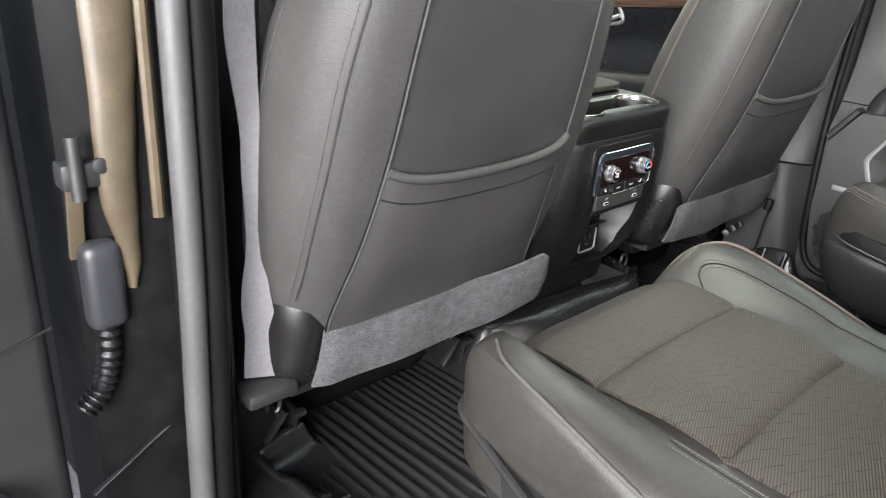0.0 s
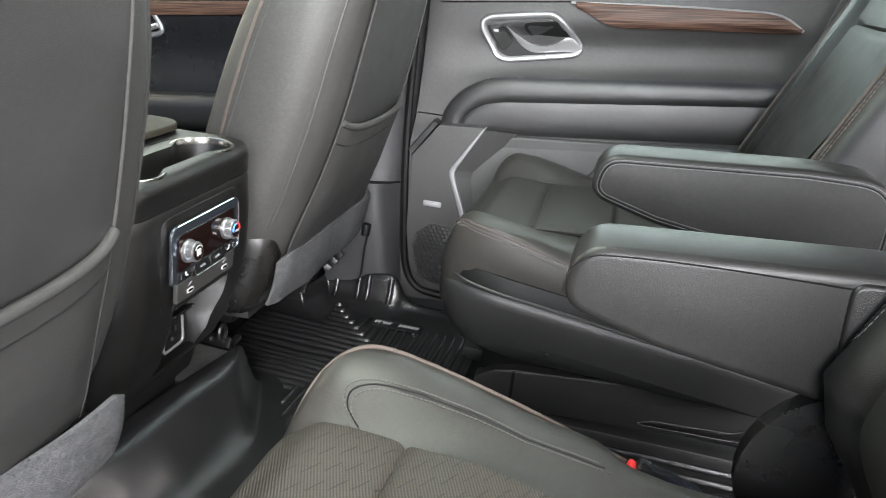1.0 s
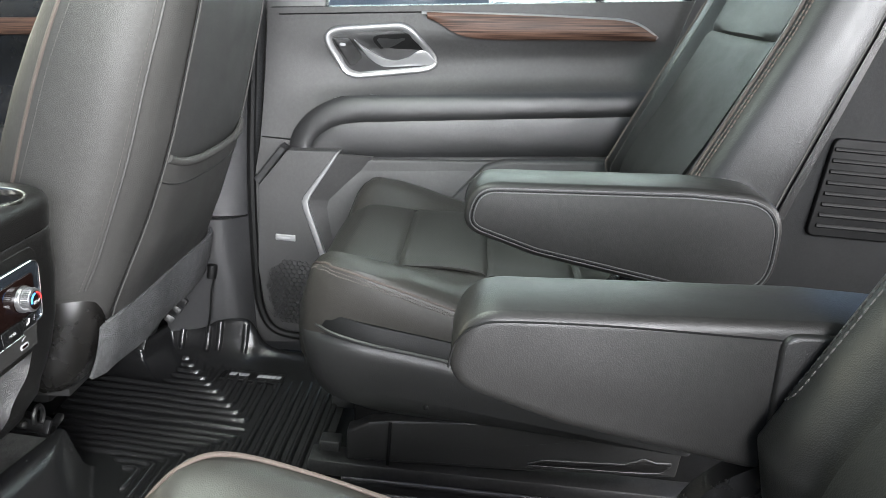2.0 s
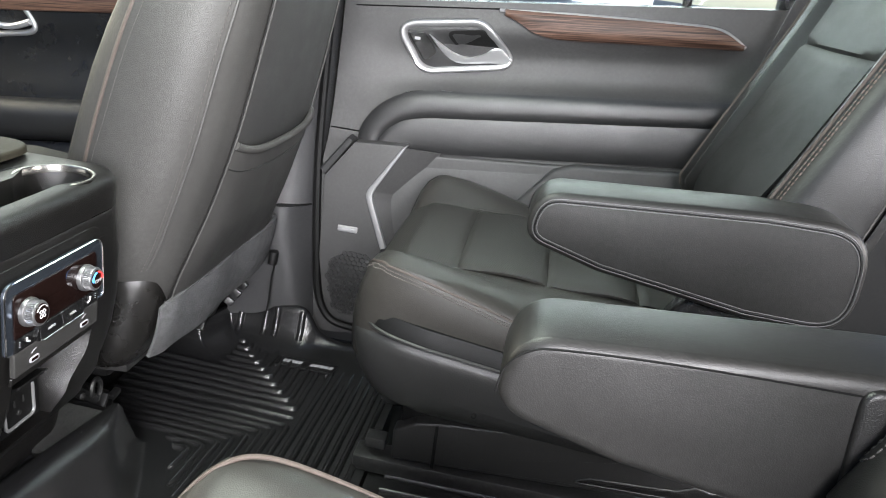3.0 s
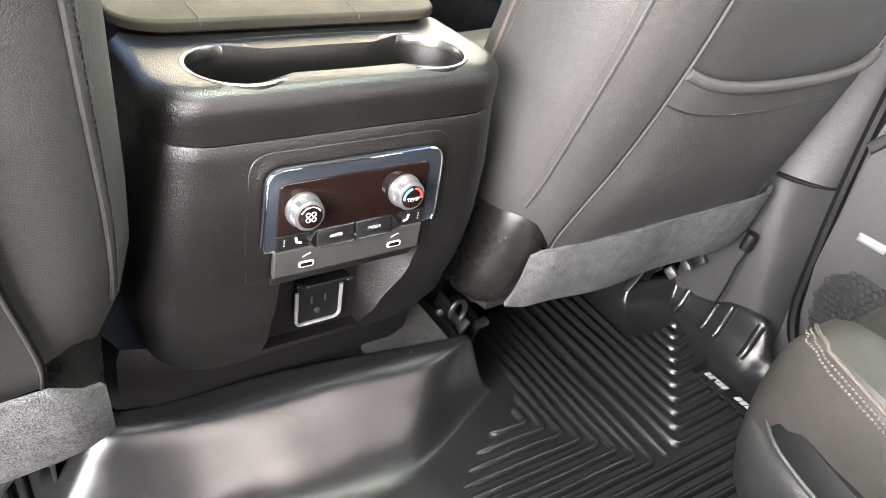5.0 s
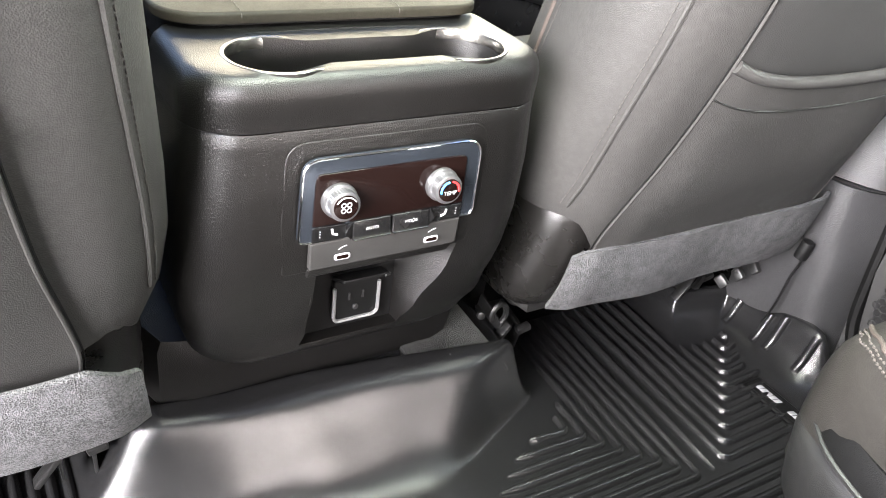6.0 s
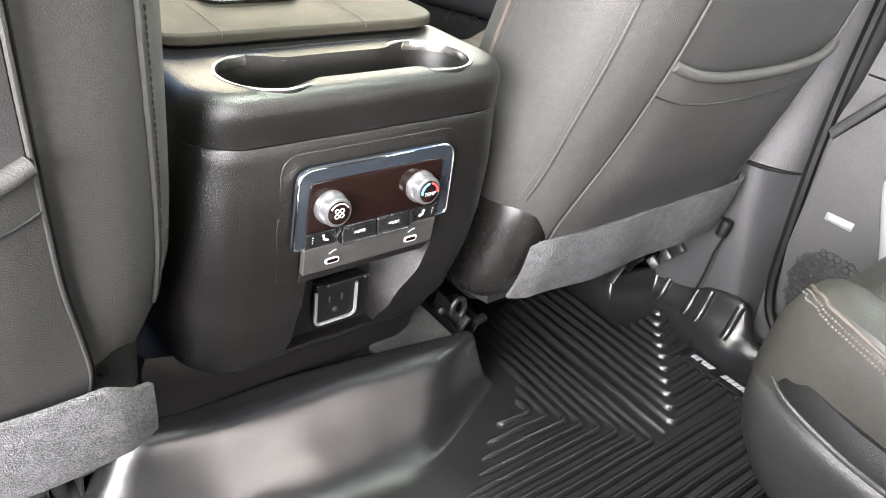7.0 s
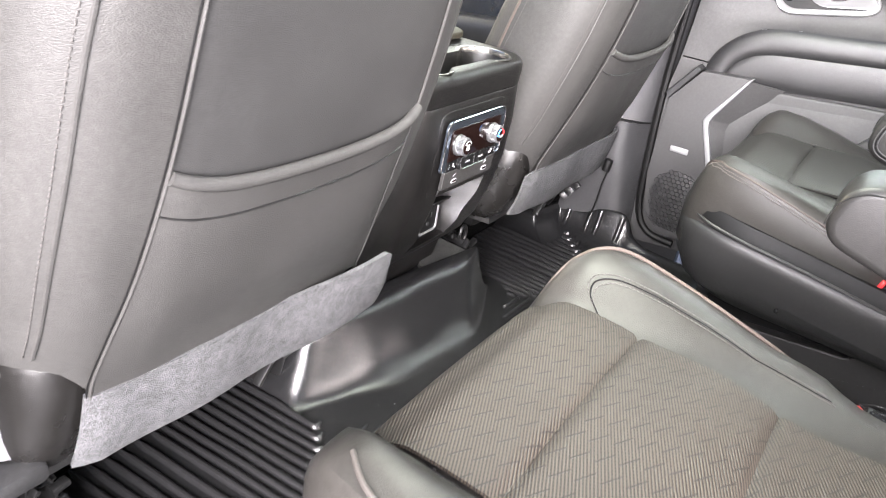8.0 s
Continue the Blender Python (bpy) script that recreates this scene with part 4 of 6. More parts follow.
def floor_mat():
    mat = thing("floor_mat", "ribbed black rubber floor mat moulded over the tunnel hump", "floor mat")
    nx, ny = 360, 160
    part("mat", sheet(lambda u, v: (lerp(-0.745, 0.745, u), lerp(-0.325, 0.205, v), mat_height(lerp(-0.745, 0.745, u), lerp(-0.325, 0.205, v))), nx, ny, 0.004), RUBBER, mat)
    for sx, shift in ((1, 0.0), (-1, -0.03)):
        for ln in rib_lines(sx < 0):
            p = [Vector((sx * q.x + shift, q.y)) for q in ln]
            if len(p) == 3:
                a, c, b = p
                r = 0.012
                ca, cb = c + (a - c).normalized() * min(r, (a - c).length * 0.4), c + (b - c).normalized() * min(r, (b - c).length * 0.4)
                path = [a.lerp(ca, i / 8) for i in range(9)] + [ca * (1 - u) ** 2 + c * 2 * u * (1 - u) + cb * u * u for u in (0.25, 0.5, 0.75)] + [cb.lerp(b, i / 8) for i in range(9)]
            else:
                path = [p[0].lerp(p[1], i / 10) for i in range(11)]
            flat = [q for q in path if mat_height(q.x, q.y) < 0.006 or (abs(q.x) < 0.58 and q.y > 0.03 and abs(q.x) > 0.31)]
            if len(flat) < 4:
                continue
            path = flat
            pts = [V(q.x, q.y, mat_height(q.x, q.y) + 0.0005) for q in path]
            ends = [0.35] + [1.0] * (len(pts) - 2) + [0.35]
            part("rib", rib(pts, 0.0062, ends), RUBBER, mat)
    aisle = part("aisle_section", sheet(lambda u, v: (lerp(-0.37, 0.37, u), lerp(-1.3, -0.33, v), -0.006), 8, 8, 0.004), RUBBER, mat)
    for i in range(19):
        x = -0.342 + 0.038 * i
        part("rib", rib([V(x, lerp(-0.36, -1.28, k / 6), -0.0045) for k in range(7)], 0.0068, [0.4, 1, 1, 1, 1, 1, 0.4]), RUBBER, aisle)
    # short tongues that stiffen the outer lip
    for x, y, gx, gy in ((0.726, 0.066, 1, 0), (0.727, 0.008, 1, 0), (0.727, -0.018, 1, 0), (0.727, -0.075, 1, 0)):
        flute = [V(x - gx * g, y - gy * g, mat_height(x - gx * g, y - gy * g) - 0.0025) for g in (0.02, 0.015, 0.01, 0.006, 0.002, -0.002, -0.006)]
        part("lip_flute", tube(spline(flute, 14), 0.0078, 10), RUBBER, mat)
    # maker's plate with two worn word marks
    plate = part("plate", slab(rounded([(0.62, -0.052), (0.657, -0.052), (0.657, -0.183), (0.62, -0.183)], 0.006), lambda a, b, d: V(a, b, 0.0015 + d), 0.003, 0.001), DARK, mat)
    for y0, y1 in ((-0.066, -0.108), (-0.126, -0.176)):
        for k in range(5):
            p, q = lerp(y0, y1, k / 5), lerp(y0, y1, (k + 0.78) / 5)
            part("word_bar", slab([(0.634, p), (0.645, p - 0.003), (0.645, q - 0.003), (0.634, q)], lambda a, b, d: V(a, b, 0.0042 + d), 0.0012, 0.0004), GREY_PRINT, plate, "pale raised bar of a worn word mark")
    part("plate_line", tube([V(0.624, -0.056, 0.0048), V(0.653, -0.056, 0.0048), V(0.653, -0.179, 0.0048), V(0.624, -0.179, 0.0048)], 0.0008, 5, True), RUBBER, plate)
    for i in range(6):
        part("stud", disc((0.614, -0.06 - 0.022 * i, 0.0), (0, 0, 1), 0.0055, 0.007, 12, 0.003), RUBBER, mat)
    return mat


def rib(points, r, ends):
    """A low half-round bead that lies on the mat, tapered at its ends."""
    rings = []
    k = len(points)
    for i in range(k):
        t = (points[min(i + 1, k - 1)] - points[max(i - 1, 0)]).normalized()
        n = V(0, 0, 1).cross(t).normalized()
        e = ends[i]
        rings.append([points[i] + n * r * e * a + V(0, 0, r * b * (0.4 + 0.6 * e)) for a, b in ((-1.1, -0.25), (-0.85, 0.38), (-0.45, 0.88), (0, 1.04), (0.45, 0.88), (0.85, 0.38), (1.1, -0.25))])
    return loft(rings)


floor_mat()


def grit():
    """Pale lint and grit that lies on the mat and the tunnel hump."""
    rng = random.Random(7)
    bits = []
    for i in range(60):
        x, y = rng.uniform(-0.24, 0.64), rng.uniform(-0.3, 0.1)
        r = rng.uniform(0.0002, 0.0006)
        bits.append(disc((x, y, mat_height(x, y) + 0.0002), (rng.uniform(-0.3, 0.3), rng.uniform(-0.3, 0.3), 1), r, r * 0.8, 5, r * 0.3))
    ob = part("grit", join(bits), GREY_PRINT)
    return tagged(ob, "pale lint and grit on the rubber mat", "grit", kind="stuff")


grit()


# ---- second row ----
def rear_seat(name, cx, inner, label, dy=0.0):
    """A captain's chair. inner: +1 or -1, the side that looks to the middle of the car."""
    seat = thing(name, label, "car seat", group="second row seats")

    W = 0.262

    def pip_z(y):
        """Height of the piped edge: high at the front corner, falling to the rear."""
        return table(-y, [(0.262, 0.345), (0.272, 0.385), (0.282, 0.41), (0.292, 0.425), (0.31, 0.4365), (0.338, 0.437), (0.4, 0.4225), (0.5, 0.3945), (0.545, 0.383), (0.562, 0.378), (0.578, 0.366), (0.6, 0.346), (0.8, 0.33)])

    def mid_z(y):
        return table(-y, [(0.262, 0.325), (0.268, 0.36), (0.285, 0.39), (0.32, 0.402), (0.45, 0.404), (0.62, 0.398), (0.8, 0.388)])
    rows = []
    for y, w in ((-0.258, 0.185), (-0.262, 0.203), (-0.272, 0.224), (-0.281, 0.236), (-0.29, 0.244), (-0.305, 0.252), (-0.32, 0.257), (-0.36, 0.262), (-0.42, 0.263), (-0.5, 0.263), (-0.545, 0.262), (-0.566, 0.258), (-0.582, 0.25), (-0.6, 0.236), (-0.63, 0.226), (-0.7, 0.222), (-0.8, 0.22)):
        p, m = pip_z(y), mid_z(y)
        crown = max(p + 0.006, m + 0.004)
        prof = [(-0.9, 0.27), (-0.985, 0.275), (-1.02, lerp(0.28, p, 0.5)), (-1.02, p - 0.012), (-1.0, p), (-0.93, lerp(p, crown, 0.7)), (-0.84, crown), (-0.74, lerp(m, crown, 0.72)), (-0.64, lerp(m, crown, 0.33)), (-0.565, m + 0.001), (-0.3, m), (0, m)]
        full = prof + [(-u, z) for u, z in prof[-2::-1]]
        ring = []
        for u, z in full:
            # the bolster by the open door is worn lower
            k = smooth(0.45, 0.95, -u * inner) if inner > 0 else 0.0
            ring.append(V(cx + u * w + 0.040 * k, y + dy + 0.010 * k * smooth(-0.37, -0.27, y), z - (0.004 * k if z > 0.3 else 0.0) - 0.006 * k * smooth(-0.35, -0.5, y)))
        rows.append(ring)
    cushion = part("cushion", loft(rows), CUSHION, seat, "black leather cushion with raised bolsters", angle=48)
    skin = BVHTree.FromPolygons([q.co for q in cushion.data.vertices], [tuple(f.vertices) for f in cushion.data.polygons])

    def laid(pts, lift):
        """Points moved onto the skin of the cushion."""
        res = []
        for q in pts:
            at, normal, face, gap = skin.find_nearest(q)
            res.append(at + normal * lift)
        return res

    def ins(u, v):
        s = lerp(-0.54 if inner > 0 else -0.575, 0.575 - (0.15 * smooth(0.15, 0.65, v) if inner > 0 else 0.0), u)
        y = lerp(-0.262 - 0.012 * (abs(s) / 0.575) ** 3, -0.8, v)
        dent = 0.005 * sum(math.exp(-((y + dy - q) / 0.005) ** 2) for q in ((-0.414, -0.556, -0.7) if inner > 0 else (-0.435, -0.572, -0.71)))
        return V(cx + s * W * lerp(0.84, 1.0, smooth(-0.262, -0.31, y)), y + dy, mid_z(y) + 0.004 - 0.003 * smooth(0.5, 0.575, abs(s)) - dent + 0.004 * math.cos(s * 2.4) + 0.002 * math.cos((y + 0.485) * 42))
    part("insert", sheet(ins, 18, 110, 0.004), PERF if inner > 0 else PERF_SHADED, seat, "perforated leather insert with cross seams")
    # piping along both bolsters and round the front corners
    for s in (-1, 1):
        line = [(0.56, -0.279, 0.384), (0.66, -0.281, 0.409), (0.78, -0.290, 0.434), (0.9, -0.308, 0.447), (0.975, -0.338, 0.4475), (1.0, -0.4, 0.433), (1.004, -0.5, 0.405), (1.0, -0.6, 0.372)]
        pts = spline([V(cx + s * u * W, y + dy, z - 0.010) for u, y, z in line], 60)
        pts = [q + V(0, 0.0008, 0.0022) for q in pts]
        if inner < 0:
            pts = laid([q + V(s * 0.0068, 0.006 * smooth(-0.4, -0.33, q.y), -0.007) for q in pts], 0.0006)
        if s != inner and inner > 0:
            pts = spline(laid([V(cx + s * u * W + 0.04, y + dy, z - 0.014) for u, y, z in line[3:]], 0.001), 60)
        tan = s == inner or inner > 0
        part("piping", tube(pts, 0.0019 if inner < 0 else 0.0022, 8), (PIPING_BROWN if inner < 0 else PIPING if s == inner else PIPING_DULL) if tan else LEATHER, seat, "tan piping" if tan else "")
        if inner > 0 and s == inner:
            part("piping_wrap", dashes(pts, 0.0040, 0.0022, 0.00235), THREAD, seat, "pale thread wound round the piping")
        near, drop = (0.022, 0.020) if inner > 0 else (0.034, 0.0215)
        out = spline([V(cx + s * (u + near) * W, y + 0.004 + dy, z - drop) for u, y, z in line[2:]], 60)
        if inner < 0:
            out = laid([q + V(s * 0.001, 0, -0.006) for q in pts[8:]], 0.0003)
        if s == inner or inner < 0:
            part("stitching", dashes(out, 0.0055 if inner > 0 else 0.0036, 0.0042 if inner > 0 else 0.0028, 0.0011 if tan else 0.0006), (THREAD if inner > 0 else THREAD_PALE) if tan else THREAD_GREY, seat)
        if inner < 0:
            part("stitching", dashes(laid([q + V(s * 0.001, 0, -0.0105) for q in pts[6:]], 0.0003), 0.0036, 0.0028, 0.0012), THREAD_PALE if tan else THREAD_GREY, seat)
        for off in (0.0, 0.006, 0.012) if inner > 0 or s != inner else ():
            line2 = [(0.57, -0.33, 0.41), (0.6, -0.36, 0.41), (0.61, -0.44, 0.41), (0.61, -0.52, 0.405), (0.61, -0.62, 0.40)] if s != inner else [(0.62, -0.342, 0.415), (0.67, -0.325, 0.428), (0.73, -0.325, 0.44), (0.775, -0.355, 0.4465), (0.80, -0.43, 0.431), (0.78, -0.50, 0.415), (0.74, -0.57, 0.405)]
            run = laid([V(cx + s * (u - off * 3.2) * W, y - off * 0.9 + dy, z - 0.010) for u, y, z in spline(line2, 80)], 0.0003)
            if off == 0.006:
                part("seam_groove", tube(run, 0.0008, 6), DARK, seat, "dark seam between the stitch rows")
                continue
            part("stitching", dashes(run, 0.0046, 0.0036, 0.0007), THREAD_GREY, seat, "pale double stitching")
    # plastic skirt
    sk = []
    for z, g in ((0.332, -0.03), (0.332, 0.004), (0.330, 0.0085), (0.326, 0.0115), (0.320, 0.0132), (0.31, 0.0138), (0.26, 0.008), (0.22, -0.008), (0.2, -0.03)):
        if inner > 0:
            o = rounded([(-0.255 - g, -0.86), (-0.25 - g, -0.5), (-0.18 - g, -0.272 + g), (0.264 + g, -0.272 + g), (0.264 + g, -0.86)], [0.02, 0.2, 0.05, 0.115, 0.02], 10)
        else:
            o = rounded([(-0.264 - g, -0.86), (-0.264 - g, -0.272 + g), (0.264 + g, -0.272 + g), (0.264 + g, -0.86)], [0.02, 0.115, 0.115, 0.02], 10)
        sk.append([V(cx + a, b + dy, z - 0.12 * max(0.0, -0.33 - b) * (1.0 if z > 0.24 else 0.3)) for a, b in o])
    if inner > 0:
        outer = [q + V(-0.012, 0.002, 0.010) for q in sk[3] if q.x < cx - 0.12 and -0.72 < q.y]
        part("skirt_edge", tube(spline(outer, 50), 0.005, 8), SKIRT, seat, "rounded edge of the skirt by the sill")
    part("skirt", loft(sk), SKIRT, seat, "satin plastic skirt round the cushion", angle=25)
    rim = spline([V(cx + inner * x, y + dy + 0.035, z) for x, y, z in ((0.19, -0.296, 0.343), (0.2215, -0.3085, 0.3425), (0.264, -0.351, 0.3385), (0.2785, -0.41, 0.3315), (0.2785, -0.46, 0.325), (0.2785, -0.54, 0.3145), (0.2785, -0.62, 0.302), (0.2785, -0.66, 0.2965), (0.2785, -0.695, 0.296), (0.2785, -0.725, 0.304), (0.2785, -0.745, 0.32))], 64)
    hub = V(cx + inner * 0.163, dy - 0.373, 0)
    shelf = []
    for q in rim[::2]:
        way = V(q.x - hub.x, max(0.0, q.y - hub.y), 0).normalized()
        shelf.append([q + V(0, 0, 0.001), q - way * 0.0015 + V(0, 0, 0.013), q - way * 0.007 + V(0, 0, 0.026), q - way * 0.014 + V(0, 0, 0.027), q - way * 0.014])
    # dark material paints the shade on the skirt's upward face
    part("skirt_shelf", loft(shelf), DARK, seat, "shelf between skirt and cushion, its shade in the colour")
    part("skirt_edge", tube(rim, 0.0028, 8), SKIRT, seat, "rounded shiny edge of the skirt")
    for i in range(2):
        part("screw", disc((cx + inner * 0.27, -0.5 - 0.22 * i, 0.235), (inner, 0, 0), 0.004, 0.003, 10), DARK, seat)
    rc = [(-0.83 + 0.115 * math.cos(t), 0.395 + 0.105 * math.sin(t)) for t in (2 * math.pi * q / 36 for q in range(36))]
    part("recliner_cover", slab(rc, lambda a, b, d: V(cx + inner * (0.245 + d), a, b), 0.03, 0.012, 5), PLASTIC_SMOOTH, seat, "round satin recliner cover")
    part("cover_edge", tube([V(cx + inner * 0.272, a, b) for a, b in inset(rc, 0.01)], 0.0016, 6, True), METAL_DARK, seat)
    # base and rails
    for s in (-1, 1):
        def cover(a, b, d):
            return V(cx + s * (0.095 + d), a + (dy + 0.035) * 0.5, b)
        sc = part("side_cover", slab(rounded([(-0.365, 0.027), (-0.66, 0.04), (-0.93, 0.058), (-0.935, 0.15), (-0.645, 0.155), (-0.63, 0.131), (-0.441, 0.113), (-0.4, 0.106), (-0.364, 0.084)], 0.006), cover, 0.03, 0.005), SKIRT, seat, "moulded cover over the seat rail")
        # steel-coloured line paints the highlight along the cover's upper edge
        part("cover_glint", tube([cover(a, b, 0.029) for a, b in ((-0.402, 0.105), (-0.44, 0.1125), (-0.62, 0.1255), (-0.632, 0.132))], 0.0014, 6), METAL, sc)
        part("cover_notch", box((0.006, 0.006, 0.085), (cx + s * 0.126, -0.438, 0.068), 0.001), DARK, sc)
        lev = rounded([(-0.668, 0.056), (-0.70, 0.069), (-0.79, 0.074), (-0.84, 0.078), (-0.87, 0.092), (-0.89, 0.086), (-0.925, 0.089), (-0.9, 0.066), (-0.84, 0.062)], 0.006, 3)
        part("recline_lever", slab(lev, cover, 0.034, 0.002), PLASTIC, sc, "lever set into the cover")
        part("lever_edge", tube([cover(a, b, 0.033) for a, b in lev], 0.0014, 6, True), METAL, sc)
        part("rail", box((0.05, 0.72, 0.03), (cx + s * 0.11, -0.66, 0.012), 0.004), METAL, seat, "steel floor rail")
        part("rail_latch", box((0.03, 0.035, 0.02), (cx + s * 0.11, -0.335, 0.05), 0.003), METAL, seat)
    part("underframe", box((0.2, 0.5, 0.1), (cx, -0.62, 0.12), 0.01), DARK, seat)
    # backrest
    lean = 0.034 if inner > 0 else 0.0
    rows_back = [(0.40, -0.868, 0.225, 0.06), (0.44, -0.842, 0.243, 0.09), (0.475, -0.818, 0.252, 0.115), (0.52, -0.806, 0.256, 0.125), (0.65, -0.862, 0.258, 0.105), (0.8, -0.928, 0.252, 0.085), (0.95, -0.985, 0.235, 0.075), (1.03, -1.015, 0.2, 0.065), (1.05, -1.025, 0.15, 0.045)]
    br = []
    for z, y, w, t in rows_back:
        half = [(0, 0.02), (0.45, 0.018), (0.62, 0.012), (0.76, -0.010), (0.88, -0.014), (0.965, 0.0), (1.0, 0.025), (1.01, t * 0.6), (0.96, t), (0.5, t + 0.01), (0, t + 0.012)]
        full = half + [(-u, d) for u, d in half[-2:0:-1]]
        br.append(spline([V(cx + u * w, y + lean - d, z) for u, d in full], 64, True))
    rings = []
    for a, b in zip(br, br[1:]):
        rings += [[p.lerp(q, k / 4) for p, q in zip(a, b)] for k in range(4)]
    back = part("backrest", loft(rings + [br[-1]]), LEATHER, seat, "black leather backrest with raised bolsters")
    back_skin = BVHTree.FromPolygons([q.co for q in back.data.vertices], [tuple(f.vertices) for f in back.data.polygons])

    def on_back(pts, lift):
        res = []
        for q in pts:
            at, normal, face, gap = back_skin.find_nearest(q)
            res.append(at + normal * lift)
        return res
    for s in (-1, 1):
        if inner > 0:
            # pale double row that hooks round the foot of the bolster
            for off in (0.0, 0.009):
                line = [(0.93 - off * 2, -0.857, 0.495 + off * 0.6), (0.92 - off * 3, -0.816 - off, 0.52 + off), (0.91 - off * 4, -0.80, 0.56), (0.905 - off * 4, -0.815, 0.62), (0.90 - off * 4, -0.85, 0.72), (0.89 - off * 4, -0.9, 0.85)]
                part("stitching", dashes(on_back(spline([V(cx + s * u * 0.256, y + 0.016, z) for u, y, z in line], 70), 0.0004), 0.007, 0.005, 0.0009), THREAD_GREY, seat, "pale double stitching")
        else:
            for u, r, m in ((0.86, 0.0030, PIPING_BROWN), (0.905, 0.0012, THREAD_BROWN), (0.935, 0.0012, THREAD_BROWN), (0.74, 0.0008, THREAD_GREY)):
                line = on_back(spline([V(cx + s * w * u, y + 0.02, z) for z, y, w in ((0.5, -0.806, 0.256), (0.65, -0.862, 0.258), (0.8, -0.928, 0.252), (0.93, -0.978, 0.238))], 60), 0.0006)
                if m is PIPING_BROWN:
                    part("piping", tube(line, r, 8, flat=0.6), m, seat, "brown braided piping")
                else:
                    part("stitching", dashes(line, 0.0072, 0.0048, r), m, seat)
        edge = [V(cx + s * w * 1.012, y + lean - t * 0.86, z) for z, y, w, t in ((0.42, -0.818, 0.245, 0.1), (0.5, -0.808, 0.256, 0.125), (0.65, -0.862, 0.258, 0.105), (0.8, -0.928, 0.252, 0.085), (0.95, -0.985, 0.235, 0.075))]
        part("side_seam", tube(on_back(spline(edge, 40), 0.0), 0.0012, 6), THREAD_GREY, seat)
    shell_rows = []
    for z, y, w, t in ((0.4, -0.785, 0.25, 0.12), (0.5, -0.802, 0.256, 0.125), (0.65, -0.862, 0.258, 0.105), (0.8, -0.928, 0.252, 0.085), (0.95, -0.985, 0.235, 0.075)):
        half = [(1.018, t * 0.9), (1.01, t + 0.002), (0.95, t + 0.008), (0.5, t + 0.018), (0, t + 0.02)]
        shell_rows.append([V(cx + u * w, y + lean - d, z) for u, d in half] + [V(cx - u * w, y + lean - d, z) for u, d in half[-2::-1]])
    part("back_shell", loft(shell_rows, closed=False), PLASTIC, seat, "dark plastic seat back shell")
    def padded(u, v):
        z, q = lerp(0.44, 0.98, v), lerp(-1, 1, u)
        y = curve(z, [(0.44, -0.848), (0.52, -0.818), (0.65, -0.874), (0.8, -0.94), (0.98, -1.008)])
        seam = 0.008 * math.exp(-((z - 0.775 - 0.006 * q * q) / 0.005) ** 2)
        return (cx + q * 0.157, y + lean + 0.006 - seam + 0.003 * math.sin((z - 0.52) / 0.25 * math.pi) * (1 - q * q), z)
    part("back_insert", sheet(padded, 14, 80, 0.004), BACK_LEATHER, seat, "smooth leather back insert with a cross seam")
    # fold-down armrest
    ax = cx + inner * 0.287
    out = rounded([(-0.522, 0.53), (-0.536, 0.592), (-0.80, 0.6095), (-0.92, 0.609), (-0.925, 0.472), (-0.8, 0.475), (-0.62, 0.502)], [0.05, 0.04, 0.2, 0.062, 0.055, 0.06, 0.1], 10)
    arm = part("armrest", slab(out, lambda a, b, d: V(ax - 0.042 + d, a, b), 0.084, 0.011, 6, both=True), ARM_LEATHER, seat, "padded leather armrest, folded down")
    # the aisle side has a raised double seam all round, the seat side one fine seam under the pad
    for g, x in ((0.0075, 0.0416), (0.0125, 0.0422)):
        part("seam", tube([V(ax + inner * x, a, b) for a, b in inset(out, g)], 0.0008, 6, True), SEAL, arm, "thin grey seam line")
    part("seam", tube([V(ax + inner * 0.0416, a, b) for a, b in inset(out, 0.010)], 0.0011, 6, True), DARK, arm, "dark seam groove")
    fine = spline([(-0.527, 0.545), (-0.531, 0.566), (-0.545, 0.581), (-0.57, 0.587), (-0.66, 0.592), (-0.80, 0.5935), (-0.9, 0.592)], 60)
    part("seam", tube([V(ax - inner * 0.0418, q.x, q.y) for q in fine], 0.0009, 6), DARK, arm, "fine dark seam under the pad")
    part("pivot_cover", slab(rounded([(-0.772, 0.498), (-0.765, 0.6), (-0.84, 0.603), (-0.86, 0.5)], 0.014), lambda a, b, d: V(ax - inner * (0.034 + d), a, b), 0.013, 0.004), LEATHER, arm, "leather cover over the armrest pivot")
    # buckle on the inner side
    bx, low_z = cx + inner * 0.249, -0.006 if inner > 0 else -0.04
    part("buckle_stalk", tube(spline([(bx + inner * 0.03, -0.80, 0.29), (bx + inner * 0.015, -0.74, 0.325), (bx, -0.68, 0.345 + low_z)], 16), 0.011, 8, flat=0.6), DARK, seat)
    bk = part("buckle", box((0.024, 0.07, 0.036), (bx, -0.656, 0.356 + low_z), 0.006, (18, 0, 0)), PLASTIC_SMOOTH, seat, "dark buckle with red release button")
    part("release_button", box((0.018, 0.008, 0.02), (bx, -0.620, 0.369 + low_z), 0.003, (18, 0, 0)), RED, bk, "red release button")
    return seat


rear_seat("second_row_seat", -0.49, 1, "black leather captain's chair with perforated cushion, by the open door", -0.018)
rear_seat("second_row_seat", 0.475, -1, "black leather captain's chair with folded armrest, by the closed door", -0.035)


# ---- closed rear door ----
TILT_DOOR = 0.1


def dz(y):
    """The door's lines climb a little towards the rear."""
    return -TILT_DOOR * (y + 0.2)


